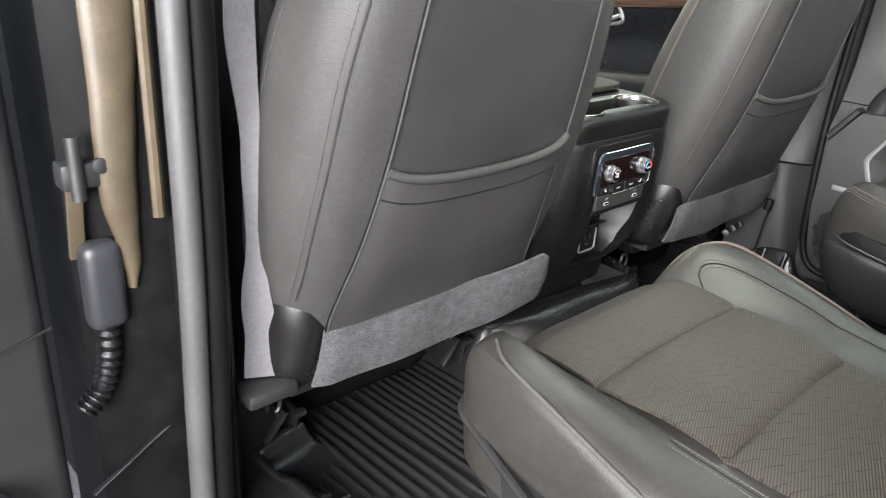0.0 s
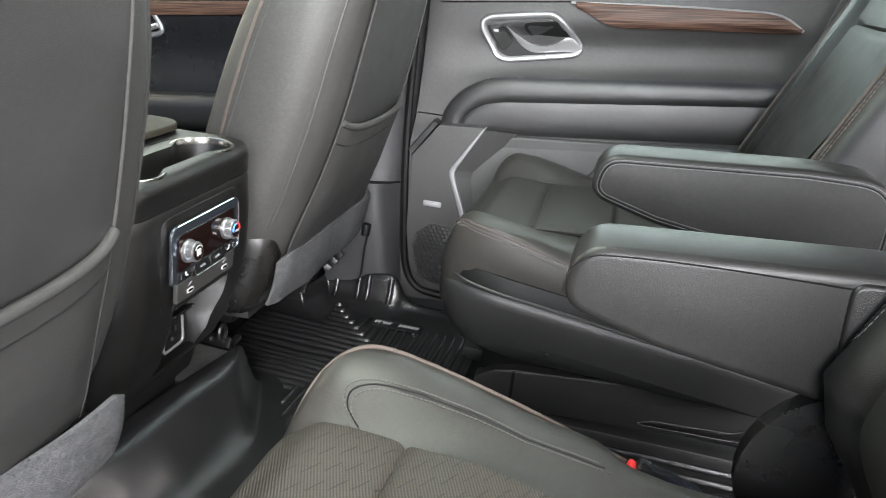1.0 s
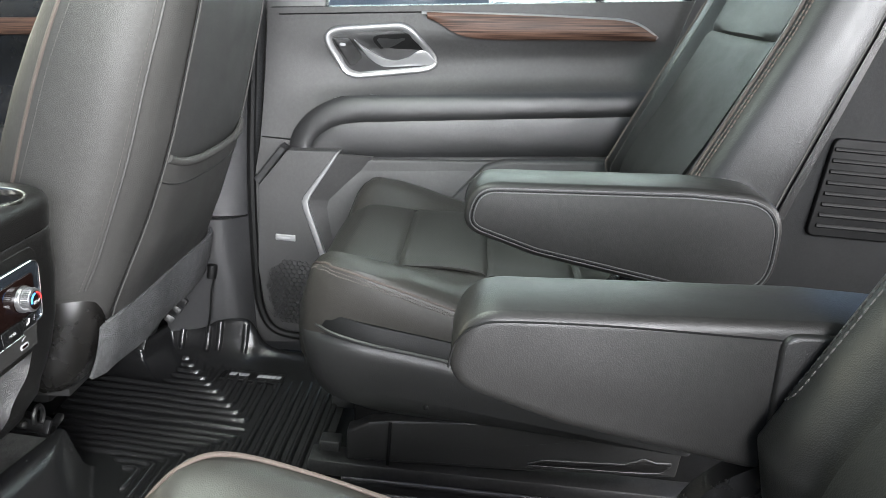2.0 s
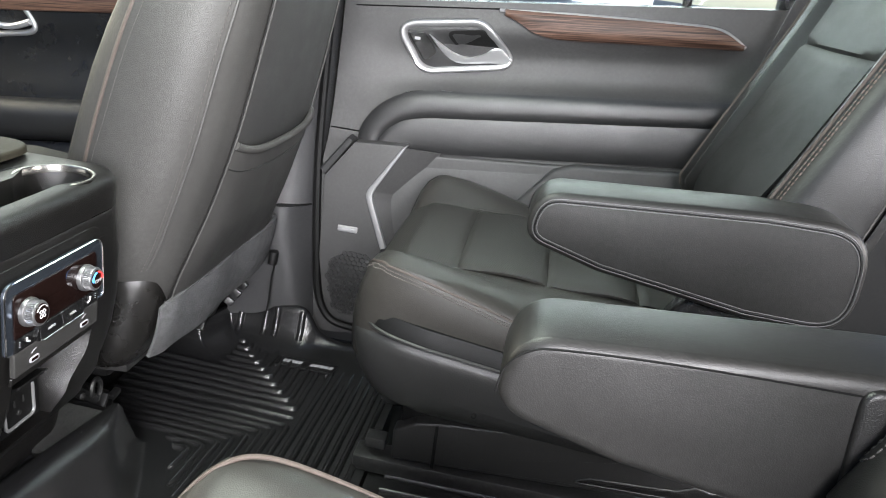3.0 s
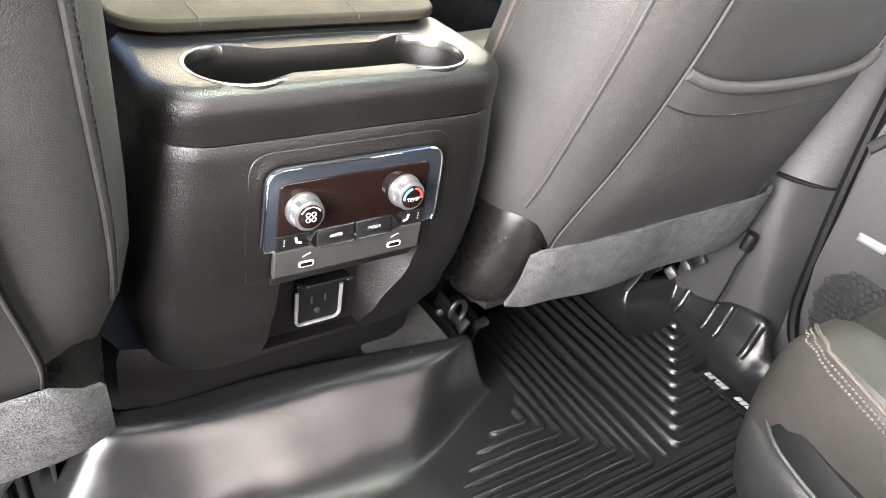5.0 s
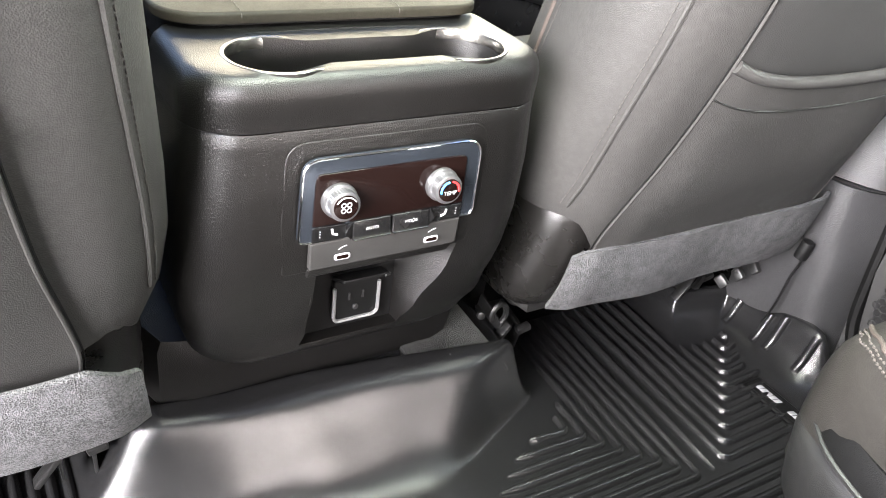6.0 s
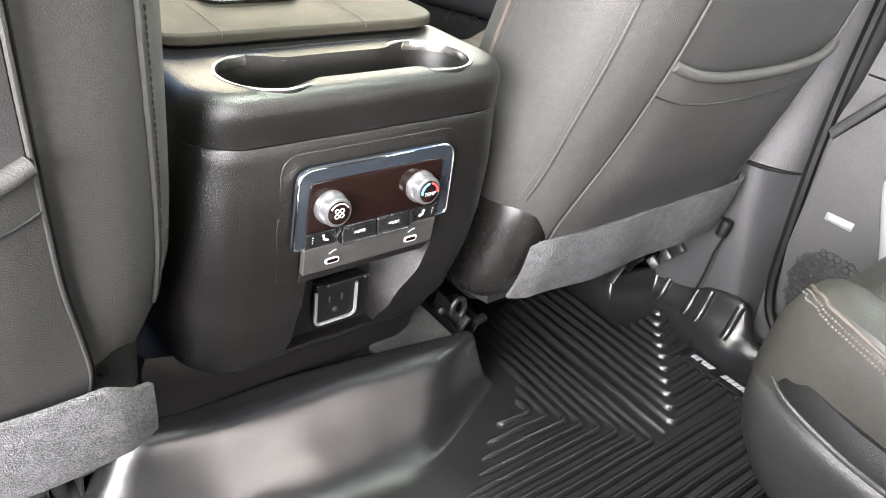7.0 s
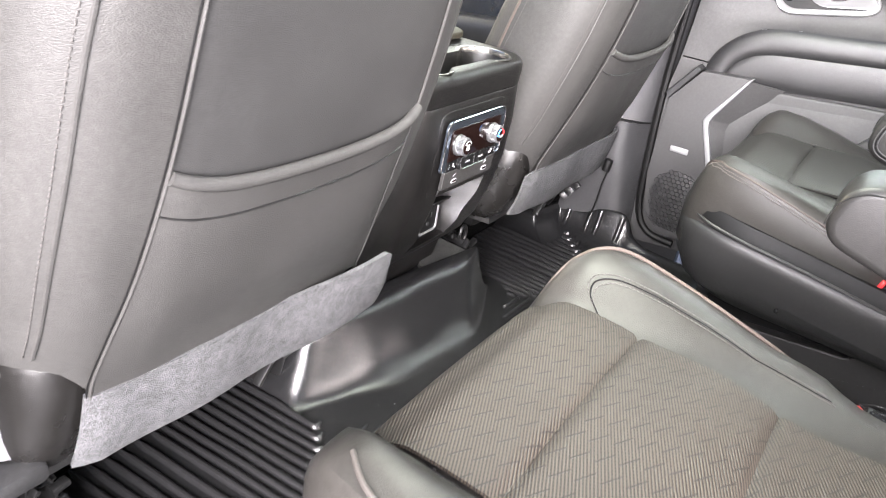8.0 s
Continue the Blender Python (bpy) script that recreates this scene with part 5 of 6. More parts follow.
def rear_door():
    door = thing("door_1", "closed rear door with grey lining, wood trim and chrome handle", "door", kind="structure")

    def skin(y, z):
        """Inner face of the lining."""
        h = z - dz(y)
        x = curve(h, [(0.0, 0.79), (0.25, 0.785), (0.42, 0.80), (0.47, 0.83), (0.58, 0.862), (0.68, 0.878), (0.74, 0.884), (0.79, 0.892), (0.83, 0.92)])
        # scooped band behind the handle
        g = smooth(-0.08, -0.38, y) * (1 - smooth(-0.84, -0.93, y))
        return x + 0.045 * g * smooth(0.545, 0.592, h) * (1 - smooth(0.632, 0.70, h))
    part("lining", sheet(lambda u, v: (skin(lerp(-0.075, -1.05, u), lerp(0.02, 0.752, v) + dz(lerp(-0.075, -1.05, u))), lerp(-0.075, -1.05, u), lerp(0.02, 0.752, v) + dz(lerp(-0.075, -1.05, u))), 40, 50, 0.03), DOOR_SKIN, door)
    # armrest
    def arm(a, b, d):
        return V(0.866 - d, a, b + dz(a))
    pad_top = [(-0.19, 0.456), (-0.2, 0.482), (-0.22, 0.503), (-0.265, 0.5205), (-0.4, 0.5245), (-1.03, 0.5325)]
    rim_low = [(-0.182, 0.454), (-0.194, 0.486), (-0.216, 0.508), (-0.263, 0.5245), (-0.4, 0.529), (-1.03, 0.5365)]
    rim_top = [(-0.150, 0.456), (-0.16, 0.502), (-0.2, 0.546), (-0.262, 0.568), (-0.4, 0.5695), (-1.03, 0.571)]

    def along(rows, n=90):
        return even(spline([(a, b) for a, b in rows], 200), n + 1)
    pt, rl, rt = along(pad_top), along(rim_low), along(rim_top)

    def swell(v):
        return max(0.0, math.sin(math.pi * v)) ** 0.28

    def pad(u, v):
        q = pt[round(u * 90)]
        z = lerp(0.452, q.y, v)
        return arm(q.x - (0.0 if v > 0.5 else 0.03 * (0.5 - v) * (1 - u)), z, 0.044 + 0.012 * swell(lerp(0.02, 0.98, v)) * smooth(0.0, 0.05, u + 0.02))

    def rim(u, v):
        p, q = rl[round(u * 90)], rt[round(u * 90)]
        return arm(lerp(p.x, q.x, v), lerp(p.y, q.y, v), 0.046 + 0.014 * swell(lerp(0.02, 0.98, v)) - 0.004 * v)
    part("armrest_pad", sheet(pad, 90, 14, -0.01), DOOR_SOFT, door, "padded black door armrest", angle=60)
    part("armrest", sheet(rim, 90, 12, -0.01), DOOR_SOFT, door, "rolled upper edge of the door armrest", angle=60)
    core = rounded([(-0.162, 0.47), (-0.18, 0.513), (-0.22, 0.55), (-0.265, 0.563), (-1.03, 0.566), (-1.03, 0.458), (-0.27, 0.458)], [0.012, 0.03, 0.03, 0.04, 0.01, 0.01, 0.04], 6)
    part("armrest_core", slab(core, arm, 0.047, 0.006, 4), DOOR_SOFT, door)
    part("armrest_stitch", dashes([arm(q.x, q.y, 0.0595) for q in spline([(-0.2, 0.505), (-0.225, 0.52), (-0.262, 0.5335), (-0.4, 0.5365), (-0.7, 0.541), (-1.0, 0.545)], 80)], 0.006, 0.0042, 0.0006), THREAD_GREY, door)
    part("switch_plate", slab(rounded([(-0.225, 0.0), (-0.50, 0.0), (-0.47, 0.028), (-0.25, 0.028)], 0.008), lambda a, b, d: V(0.826 + b * 1.1, a, 0.5675 + dz(a) + b * 0.03 + d), 0.0025, 0.001), PLASTIC_SMOOTH, door, "glossy window switch plate")
    part("window_switch", box((0.012, 0.03, 0.004), (0.842, -0.32, 0.5835), 0.0015), METAL, door, "bright window switch")
    # upper pull handle pocket
    o = rounded([(-0.176, 0.71), (-0.374, 0.738), (-0.466, 0.642), (-0.248, 0.605)], [0.04, 0.055, 0.034, 0.05], 10)
    def on(a, b, d):
        return V(skin(a, b) - d, a, b)
    handle = part("handle_bowl", slab(o, lambda a, b, d: on(a, b, d), 0.004, 0.002, crown=0.0001), DOOR_SOFT, door, "dark grey handle bowl")
    ring = [[on(a, b, h) for a, b in inset(o, g)] for g, h in ((0.0, 0.0), (0.0008, 0.006), (0.003, 0.0105), (0.007, 0.0115), (0.012, 0.0085), (0.0165, 0.004), (0.017, 0.0))]
    part("handle_bezel", loft(ring, (False, False)), SATIN, handle, "broad satin chrome bezel", angle=60)
    # sweeping blade of the lever: a point beside the switch, a hollow upper edge, a broad grip
    blade_up = spline([(-0.262, 0.692), (-0.285, 0.676), (-0.318, 0.659), (-0.35, 0.655), (-0.377, 0.664), (-0.396, 0.678), (-0.416, 0.678), (-0.438, 0.656)], 40)
    blade_low = spline([(-0.266, 0.686), (-0.285, 0.662), (-0.305, 0.643), (-0.33, 0.638), (-0.36, 0.641), (-0.39, 0.645), (-0.416, 0.648), (-0.437, 0.652)], 40)
    rows = []
    for i, (p, q) in enumerate(zip(blade_up, blade_low)):
        lift = 0.007 + 0.016 * math.sin(math.pi * (0.12 + 0.8 * i / 39))
        rows.append([on(lerp(p.x, q.x, k), lerp(p.y, q.y, k), h * lift) for k, h in ((0, 0.1), (0.0, 0.8), (0.12, 1.0), (0.4, 0.93), (0.7, 0.8), (0.95, 0.6), (1.0, 0.1))])
    part("door_lever", loft(rows), BRIGHT_SATIN, handle, "bright satin chrome door lever", angle=60)
    # no real depth here: a dark plate gives the shade of the finger hollow
    part("bowl_floor", slab(rounded([(-0.29, 0.702), (-0.375, 0.715), (-0.425, 0.672), (-0.33, 0.662)], 0.015), lambda a, b, d: on(a, b, 0.0042 + d), 0.0012, 0.0005), DARK, handle, "flat dark plate painted as the finger hollow's shade")
    part("lock_switch", slab(rounded([(-0.214, 0.693), (-0.252, 0.694), (-0.29, 0.642), (-0.252, 0.636)], 0.006), lambda a, b, d: on(a, b, 0.004 + d), 0.005, 0.002), PLASTIC_SMOOTH, handle, "black lock switch")
    for q in ((-0.238, 0.680), (-0.254, 0.662)):
        part("lock_mark", slab(rounded([(q[0] - 0.006, q[1] - 0.003), (q[0] + 0.006, q[1] - 0.003), (q[0] + 0.006, q[1] + 0.003), (q[0] - 0.006, q[1] + 0.003)], 0.002), lambda a, b, d: on(a, b, 0.009 + d), 0.0008, 0.0003), GREY_PRINT, handle)
    # wood inlay with bright upper line
    wood_up = [(-0.41, 0.756), (-0.5, 0.762), (-0.62, 0.769), (-0.75, 0.774), (-0.82, 0.775), (-0.855, 0.766), (-0.887, 0.749)]
    wood_low = [(-0.415, 0.752), (-0.445, 0.738), (-0.475, 0.724), (-0.53, 0.719), (-0.65, 0.728), (-0.78, 0.739), (-0.885, 0.747)]
    up, lo = spline(wood_up, 61), spline(wood_low, 61)

    def veneer(u, v):
        p, q = up[round(u * 60)], lo[round(u * 60)]
        return on(lerp(q.x, p.x, v), lerp(q.y, p.y, v), 0.006 + 0.003 * math.sin(math.pi * v))
    inlay = part("wood_inlay", sheet(veneer, 60, 8, -0.005), WOOD, door, "open-pore brown wood inlay")
    ln = spline([on(a, b, 0.005) for a, b in ((-0.40, 0.757), (-0.5, 0.764), (-0.62, 0.771), (-0.75, 0.776), (-0.82, 0.777), (-0.856, 0.768), (-0.89, 0.748))], 50)
    part("chrome_line", tube(ln, 0.0036, 8), SATIN, inlay, "satin chrome line")
    part("seam_line", tube([on(y, 0.737 + dz(y) + 0.002, 0.0) for y in (-0.1, -0.2, -0.3, -0.4)], 0.0015, 5), DARK, door)
    # lower pocket panel and speaker corner
    part("lower_panel", slab(rounded([(-0.24, 0.45), (-0.56, 0.475), (-1.0, 0.53), (-1.0, 0.08), (-0.25, 0.05)], 0.02), lambda a, b, d: V(0.812 - d, a, b), 0.012, 0.006), DOOR_SKIN, door)
    part("pocket_edge", slab(rounded([(-0.45, 0.36), (-0.5, 0.395), (-0.56, 0.468), (-0.6, 0.485), (-1.0, 0.52), (-1.0, 0.1), (-0.42, 0.1)], 0.02), lambda a, b, d: V(0.80 - d, a, b), 0.022, 0.008), DOOR_SKIN, door, "raised map pocket")
    sp = rounded([(-0.09, 0.385), (-0.15, 0.466), (-0.262, 0.474), (-0.184, 0.36), (-0.228, 0.235), (-0.25, 0.06), (-0.16, 0.055), (-0.105, 0.11), (-0.09, 0.2)], [0.03, 0.01, 0.004, 0.012, 0.01, 0.02, 0.03, 0.04, 0.03], 6)
    part("corner_strip", slab([(-0.080, 0.40), (-0.136, 0.476), (-0.148, 0.468), (-0.092, 0.388)], lambda a, b, d: V(0.80 - d, a, b), 0.036, 0.004), DOOR_SOFT, door, "padded strip beside the speaker corner")
    corner = part("speaker_corner", slab(sp, lambda a, b, d: V(0.80 - d, a, b), 0.032, 0.002), DOOR_SKIN, door, "grey speaker corner")
    part("corner_return", sheet(lambda u, v: tuple(V(0.768, *table(v, [(0.0, -0.258, 0.47), (0.48, -0.189, 0.365), (0.56, -0.189, 0.35), (1.0, -0.226, 0.24)])).lerp(V(0.806, *table(v, [(0.0, -0.325, 0.462), (0.48, -0.255, 0.36), (0.56, -0.255, 0.34), (1.0, -0.285, 0.23)])), u)), 6, 20, 0.004), DOOR_SKIN, corner)
    mesh_o = rounded([(-0.11, 0.165), (-0.125, 0.205), (-0.16, 0.226), (-0.205, 0.218), (-0.225, 0.19), (-0.222, 0.09), (-0.18, 0.07), (-0.13, 0.085)], 0.02)
    part("speaker_mesh", slab(mesh_o, lambda a, b, d: V(0.7685 - d, a, b), 0.002, 0.0008), DOOR_SOFT, corner, "dark speaker cloth")

    def inside(a, b):
        hit = False
        for (x0, y0), (x1, y1) in zip(mesh_o, mesh_o[1:] + mesh_o[:1]):
            if (y0 > b) != (y1 > b) and a < (x1 - x0) * (b - y0) / (y1 - y0) + x0:
                hit = not hit
        return hit
    # honeycomb bars in front of the cloth, one open web
    R0, web = 0.0066, bmesh.new()
    for row in range(-4, 24):
        for col in range(-2, 18):
            ca, cb = -0.245 + col * R0 * 1.732 + (row % 2) * R0 * 0.866, 0.05 + row * R0 * 1.5
            if not inside(ca, cb):
                continue
            rings = []
            for rr, xx in ((R0, 0.7668), (R0 * 0.86, 0.7652), (R0 * 0.78, 0.7668)):
                rings.append([web.verts.new((xx, ca + rr * math.sin(k * math.pi / 3), cb + rr * math.cos(k * math.pi / 3))) for k in range(6)])
            for p, q in zip(rings, rings[1:]):
                for k in range(6):
                    web.faces.new((p[k], p[(k + 1) % 6], q[(k + 1) % 6], q[k]))
    part("honeycomb", web, GRILLE, corner, "dark honeycomb speaker grille", smooth=False)
    part("badge", slab(rounded([(-0.128, 0.268), (-0.172, 0.268), (-0.172, 0.282), (-0.128, 0.282)], 0.003), lambda a, b, d: V(0.769 - d, a, b), 0.004, 0.0015), SATIN, corner, "small bright badge")
    part("badge_mark", box((0.001, 0.03, 0.003), (0.7645, -0.15, 0.275), 0.0), GREY_PRINT, corner)
    blade = [(-0.263, 0.477), (-0.252, 0.470), (-0.188, 0.372), (-0.184, 0.36), (-0.187, 0.346), (-0.226, 0.243), (-0.238, 0.248), (-0.201, 0.345), (-0.198, 0.36), (-0.203, 0.374)]
    part("chrome_blade", slab(blade, lambda a, b, d: V(0.77 - d, a, b), 0.009, 0.002, 3), SATIN, corner, "satin silver strip on the speaker corner")
    part("seam_line", tube([on(y, 0.476, 0.0008) for y in (-0.078, -0.1, -0.125, -0.15)], 0.0016, 5), DARK, door)
    # window
    part("window_sill", sheet(lambda u, v: (lerp(0.9, 0.955, v), lerp(-0.075, -1.02, u), 0.75 + dz(lerp(-0.075, -1.02, u)) + 0.004 * math.sin(math.pi * v)), 20, 6, 0.01), PLASTIC_SMOOTH, door)
    part("window_frame", box((0.03, 0.09, 0.6), (0.95, -0.99, 1.05), 0.006), PLASTIC_SMOOTH, door)
    part("window_frame", box((0.02, 0.018, 0.6), (0.955, -0.772, 1.05), 0.004), PLASTIC_SMOOTH, door)
    pane = part("pane", box((0.004, 0.9, 0.58), (0.962, -0.5, 1.02), 0.0), GLASS, door, "tinted window glass")
    pane.visible_shadow = False
    return door


rear_door()


def right_side():
    """Sill pillar and front door beyond it."""
    pil = thing("pillar_trim", "grey moulded trim of the middle pillar", "trim", kind="structure")
    def column(pts):
        return spline(pts, 28) + [pts[-1] + V(0.05, 0, 0), pts[0] + V(0.12, 0.02, 0)]
    def trim_ring(z):
        k = smooth(0.0, 0.32, z)
        return column([V(lerp(0.728, 0.722, k), 0.10, z), V(lerp(0.735, 0.727, k), lerp(0.0, 0.03, k), z), V(lerp(0.742, 0.731, k), lerp(-0.048, -0.012, k), z), V(lerp(0.757, 0.747, k), lerp(-0.071, -0.036, k), z), V(0.785, lerp(-0.082, -0.062, k), z), V(0.80, -0.075, z)])
    part("lower_trim", loft([trim_ring(z) for z in (0.0, 0.05, 0.1, 0.15, 0.2, 0.25, 0.3, 0.312)]), PILLAR_SKIN, pil, angle=70)
    part("upper_trim", loft([column([V(0.727 + k, 0.1, z), V(0.736 + k, 0.03, z), V(0.752 + k, -0.02, z), V(0.775 + k, -0.055, z), V(0.80 + k, -0.068, z)]) for z, k in ((0.3145, 0.0), (0.5, 0.02), (0.8, 0.06), (1.25, 0.12))]), PILLAR_SKIN, pil, angle=70)
    part("trim_joint", tube([V(0.731, 0.06, 0.313), V(0.737, 0.0, 0.313), V(0.752, -0.04, 0.313), V(0.78, -0.062, 0.313)], 0.0022, 6), DARK, pil, "dark joint between the two trims")
    part("door_seal", tube(spline([V(0.77, -0.2, 0.04), V(0.772, -0.13, 0.05), V(0.774, -0.095, 0.1), V(0.777, -0.082, 0.2), V(0.785, -0.07, 0.4), V(0.81, -0.065, 0.6), V(0.86, -0.06, 0.9), V(0.9, -0.055, 1.2)], 40), 0.009, 8), DARK, pil, "black rubber door seal")
    belt = thing("front_seat_belt", "black webbing of the front passenger belt", "seat belt")
    part("webbing", sheet(lambda u, v: (lerp(0.74, 0.80, u), 0.05, lerp(0.15, 1.1, v)), 3, 12, 0.0015), BELT, belt)
    fd = thing("door_2", "closed front passenger door with dark lining and wood trim", "door", kind="structure")
    part("lining", sheet(lambda u, v: (table(lerp(0.0, 0.82, v), [(0, 0.8), (0.35, 0.82), (0.45, 0.86), (0.6, 0.885), (0.72, 0.88), (0.82, 0.9)]), lerp(0.12, 1.1, u), lerp(0.0, 0.82, v) - 0.1 * lerp(0.12, 1.1, u)), 20, 20, 0.03), PLASTIC_SMOOTH, fd)
    part("armrest", box((0.09, 0.8, 0.09), (0.82, 0.62, 0.39), 0.03, (-5.7, 0, 0), 4), DOOR_SOFT, fd)
    part("wood_inlay", box((0.012, 0.5, 0.035), (0.85, 0.47, 0.657), 0.004, (-5.7, 0, 0)), WOOD, fd)
    fo = rounded([(0.85, 0.632), (0.66, 0.662), (0.59, 0.575), (0.785, 0.543)], [0.04, 0.055, 0.034, 0.05], 8)
    bowl = part("handle_bowl", slab(fo, lambda a, b, d: V(0.868 - d, a, b), 0.012, 0.004), DARK, fd, "dark handle bowl")
    part("handle_bezel", loft([[V(0.857 - h, a, b) for a, b in inset(fo, g)] for g, h in ((0.0, 0.0), (0.002, 0.008), (0.007, 0.01), (0.013, 0.006), (0.016, 0.0))], (False, False)), SATIN, bowl, "satin chrome bezel", angle=60)
    part("door_lever", tube(spline([V(0.846, 0.755, 0.615), V(0.842, 0.72, 0.59), V(0.842, 0.67, 0.585), V(0.848, 0.625, 0.60)], 20), 0.012, 8, flat=0.6), BRIGHT_SATIN, bowl, "bright satin chrome door lever")
    part("armrest_stitch", dashes([V(0.777, y, 0.433 - 0.1 * y + 0.059) for y in (0.25, 0.5, 0.75, 1.0)], 0.007, 0.005, 0.0008), THREAD_GREY, fd)
    lower = part("trim", box((0.04, 1.25, 0.5), (0.93, 0.6, 0.2), 0.01), PLASTIC)
    mid = part("trim_middle", box((0.04, 0.5, 1.4), (0.945, 0.06, 0.6), 0.004), PLASTIC)
    tagged(mid, "dark lining behind the middle pillar", "trim", kind="structure")
    tagged(lower, "dark outer body behind the door lining", "trim", kind="structure")
    # belt of the second row and the side trim behind it
    b2 = thing("seat_belt", "black webbing of the second row belt", "seat belt")
    part("webbing", sheet(lambda u, v: (lerp(0.738, 0.80, v) + 0.012 * u, lerp(-0.815, -1.01, v) - 0.05 * u, lerp(0.44, 1.12, v) - 0.012 * u), 4, 16, 0.002), BELT, b2)
    part("belt_guide", box((0.02, 0.06, 0.05), (0.72, -0.86, 0.46), 0.006), DARK, b2)
    vent = thing("air_vent", "black slatted air outlet in the side trim", "vent")
    part("frame", slab(rounded([(-1.292, 0.357), (-1.5, 0.357), (-1.5, 0.578), (-1.305, 0.578)], 0.02), lambda a, b, d: V(0.90 - d, a, b), 0.012, 0.004), DARK, vent)
    for i in range(8):
        part("slat", box((0.008, 0.175, 0.009), (0.886, -1.395, 0.383 + i * 0.0245), 0.002, (0, 25, 0)), DARK, vent)


right_side()


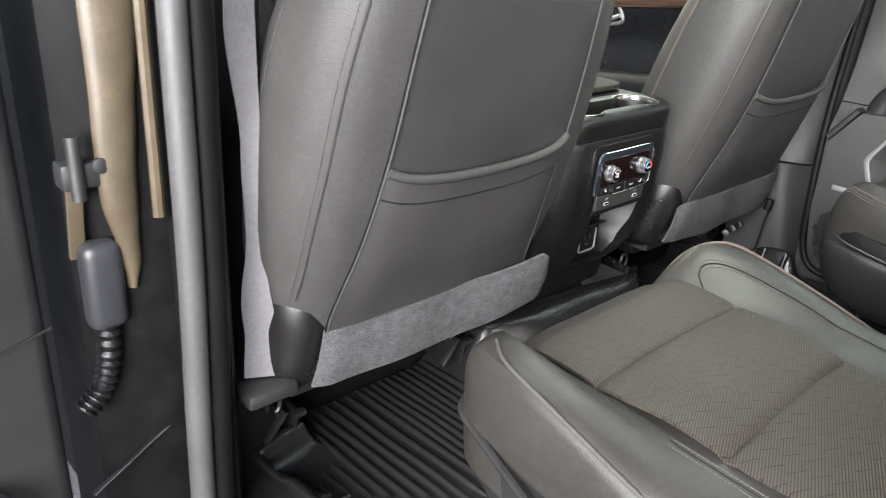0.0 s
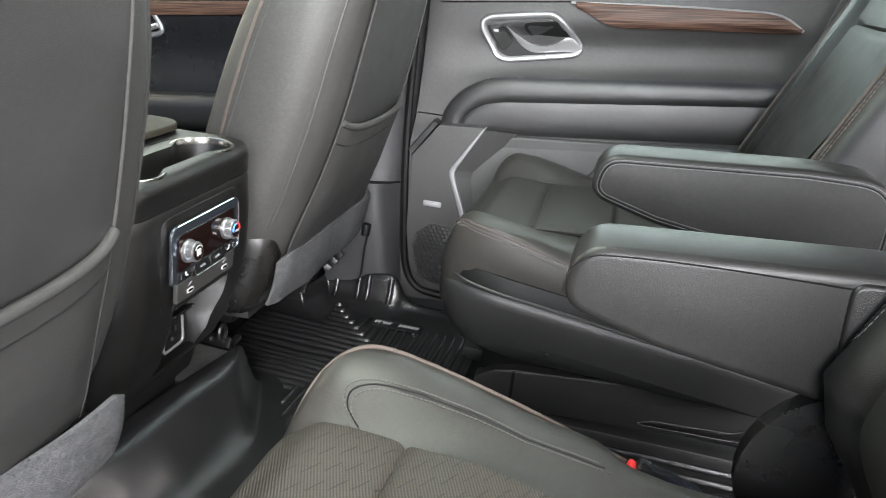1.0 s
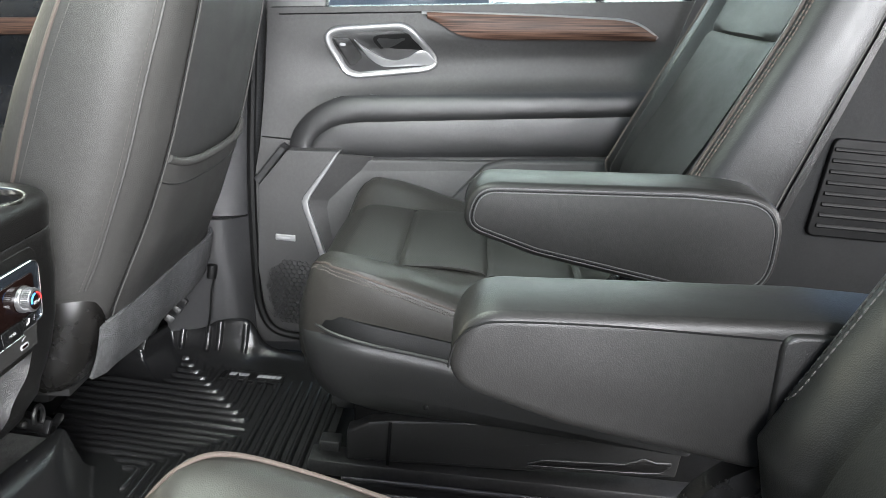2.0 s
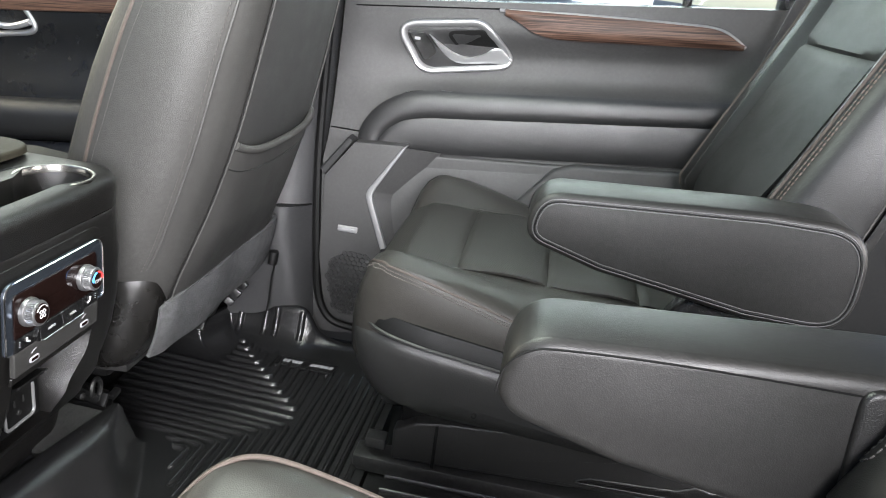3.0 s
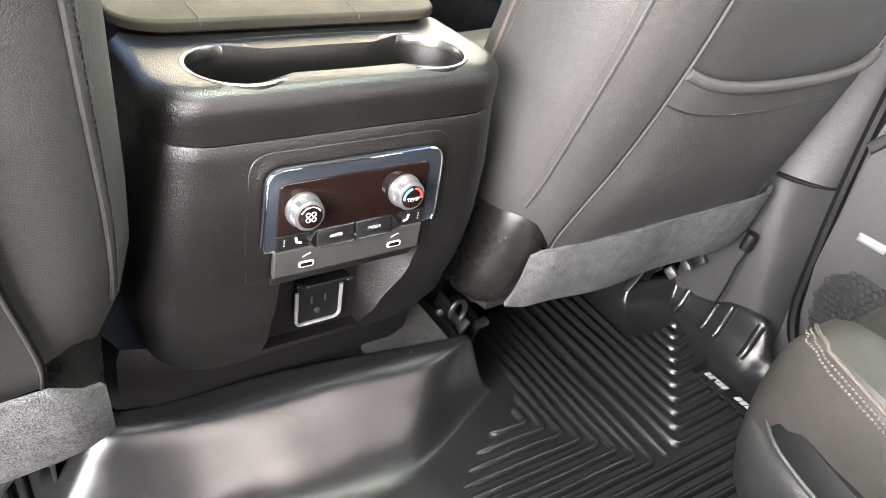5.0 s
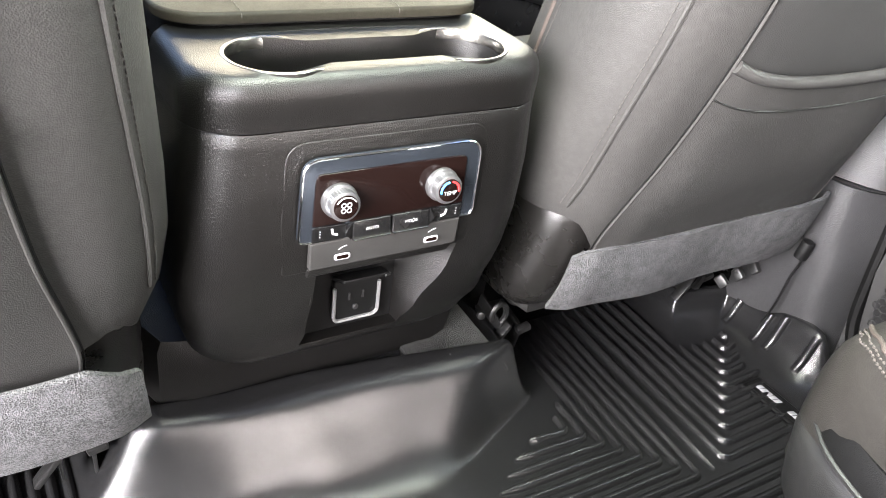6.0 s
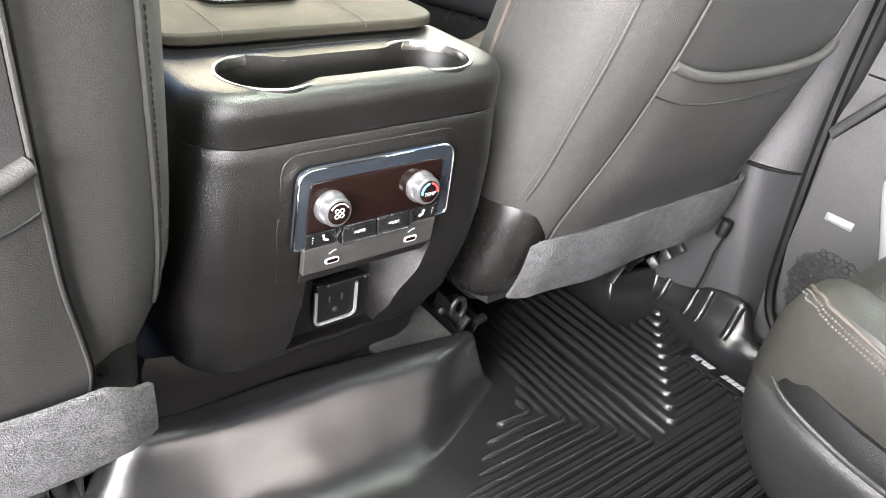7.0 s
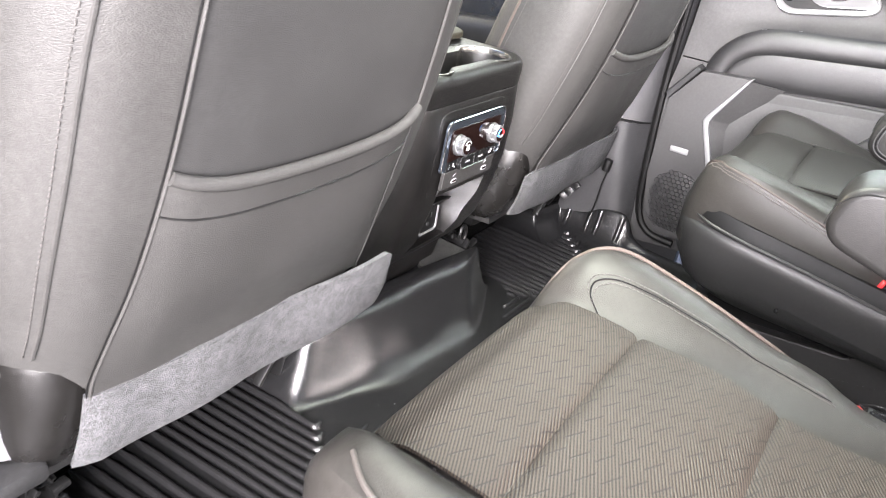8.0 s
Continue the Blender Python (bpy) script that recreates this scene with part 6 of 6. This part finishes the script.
# ---- left side: pillar, belt and the open door ----
def left_side():
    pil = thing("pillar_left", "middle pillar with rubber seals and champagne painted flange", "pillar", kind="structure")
    def upright(x, y, pts=((-0.011, -0.02), (-0.007, 0.2), (0.0, 0.45), (0.003, 0.75), (0.01, 1.0), (0.03, 1.25))):
        return spline([V(x + a, y + max(0.0, a) * 0.6, z) for a, z in pts], 40)
    part("seal", tube(upright(-0.853, 0.012), 0.016, 12), SEAL, pil, "grey rubber door seal lobe")
    part("seal", tube(upright(-0.822, 0.024), 0.019, 12), DARK, pil, "black rubber door seal")
    part("inner_trim", loft([[V(-0.80, 0.03, z), V(-0.782, 0.06, z), V(-0.76, 0.1, z), V(-0.69, 0.12, z), V(-0.69, 0.2, z), V(-0.86, 0.2, z), V(-0.86, 0.03, z)] for z in (0.0, 0.4, 0.8, 1.25)]), DARK, pil)
    part("flange", tube(upright(-0.878, 0.03, ((0.001, 0.5), (0.003, 0.75), (0.01, 1.0), (0.03, 1.25))), 0.007, 8), CHAMPAGNE, pil, "champagne painted body flange")
    # the black stands for rubber and for the shade between the painted edges
    part("frame", loft([[V(-0.86, 0.05, z), V(-0.90, 0.055, z), V(-0.96, 0.09, z), V(-0.965, 0.2, z), V(-0.86, 0.2, z)] for z in (-0.15, 0.0, 0.4, 0.8, 1.25)]), FRAME_BLACK, pil, "black door frame, rubber and shade in one colour")
    # curved painted edge that stands in front of the frame
    edge = [(-0.90, 0.062, 0.86, 0.028), (-0.9, 0.055, 0.73, 0.03), (-0.908, 0.05, 0.62, 0.024), (-0.912, 0.05, 0.53, 0.021), (-0.905, 0.055, 0.45, 0.012), (-0.906, 0.06, 0.41, 0.006)]
    rings = []
    for q in spline([V(x, y, z) for x, y, z, w in edge], 30):
        w = table(-q.z, [(-e[2], e[3]) for e in edge])
        rings.append([q + V(w * math.cos(t), 0.012 * math.sin(t), 0) for t in (2 * math.pi * k / 14 for k in range(14))])
    part("painted_edge", loft(rings), CHAMPAGNE, pil, "champagne painted pillar edge")
    hinge = part("hinge", box((0.05, 0.03, 0.03), (-0.945, 0.06, 0.555), 0.005), METAL, pil, "steel door hinge")
    part("hinge_pin", tube([V(-0.955, 0.045, 0.53), V(-0.955, 0.045, 0.60)], 0.008, 10), METAL, hinge)
    part("bolt", disc((-0.93, 0.046, 0.565), (0, -1, 0), 0.009, 0.006, 12), METAL, hinge)
    part("check_strap", tube([V(-0.84, 0.06, 0.22), V(-0.985, 0.05, 0.145)], 0.005, 8, flat=0.5), METAL_DARK, pil, "steel door check strap")
    part("cable_plug", box((0.046, 0.035, 0.11), (-0.938, 0.06, 0.42), 0.014, segs=4), PLUG, pil, "grey cable plug")
    path = spline([V(-0.938, 0.06, 0.37), V(-0.942, 0.062, 0.32), V(-0.952, 0.066, 0.28), V(-0.975, 0.07, 0.255)], 60)
    part("hinge_strap", slab(rounded([(0.455, -0.951), (0.455, -0.968), (0.565, -0.96), (0.565, -0.943)], 0.003), lambda a, b, d: V(b, 0.068 - d, a), 0.004, 0.001), CHAMPAGNE, pil, "champagne painted hinge strap")
    rings = []
    for i, q in enumerate(path):
        r = 0.0135 + 0.002 * math.sin(i * 1.25)
        t = (path[min(i + 1, 59)] - path[max(i - 1, 0)]).normalized()
        n = t.cross(V(0, 1, 0)).normalized()
        rings.append([q + (n * math.cos(a) + V(0, 1, 0) * math.sin(a)) * r for a in (2 * math.pi * k / 12 for k in range(12))])
    part("cable_boot", loft(rings), PLASTIC_SMOOTH, pil, "corrugated rubber cable boot")
    belt = thing("front_seat_belt", "pale grey webbing of the driver's belt", "seat belt")
    def web(u, v):
        z = lerp(0.215, 1.15, v)
        right = table(z, [(0.215, -0.712), (0.4, -0.735), (0.75, -0.738), (1.15, -0.74)])
        w = table(z, [(0.215, 0.05), (0.30, 0.035), (0.42, 0.014), (0.55, 0.022), (0.72, 0.045), (1.15, 0.05)])
        return (right - w * (1 - u), 0.045 + 0.03 * math.sin(z * 5) * (1 - u), z)
    part("webbing", sheet(web, 6, 40, 0.002), BELT_GREY, belt)
    part("anchor", box((0.08, 0.05, 0.025), (-0.74, 0.05, 0.2), 0.008), METAL, belt, "steel belt anchor")
    door = thing("door_3", "open rear door swung wide with dark grey lining", "door", kind="structure")
    m = pose(-0.955, 0.13, 0, 0, 0, -72)

    def place(bm):
        bmesh.ops.transform(bm, matrix=m, verts=bm.verts)
        return bm
    part("panel", place(box((0.15, 1.0, 1.0), (-0.02, -0.56, 0.36), 0.03, segs=3)), DOOR_SKIN, door)
    part("armrest", place(box((0.09, 0.7, 0.1), (0.08, -0.6, 0.5), 0.03, segs=3)), DOOR_SOFT, door)
    part("map_pocket", place(box((0.07, 0.8, 0.28), (0.07, -0.55, 0.1), 0.035, segs=4)), DOOR_SKIN, door)
    part("edge_seam", place(tube([V(0.056, -0.066, 0.385), V(0.056, -0.35, 0.36)], 0.0018, 6)), METAL, door)


left_side()
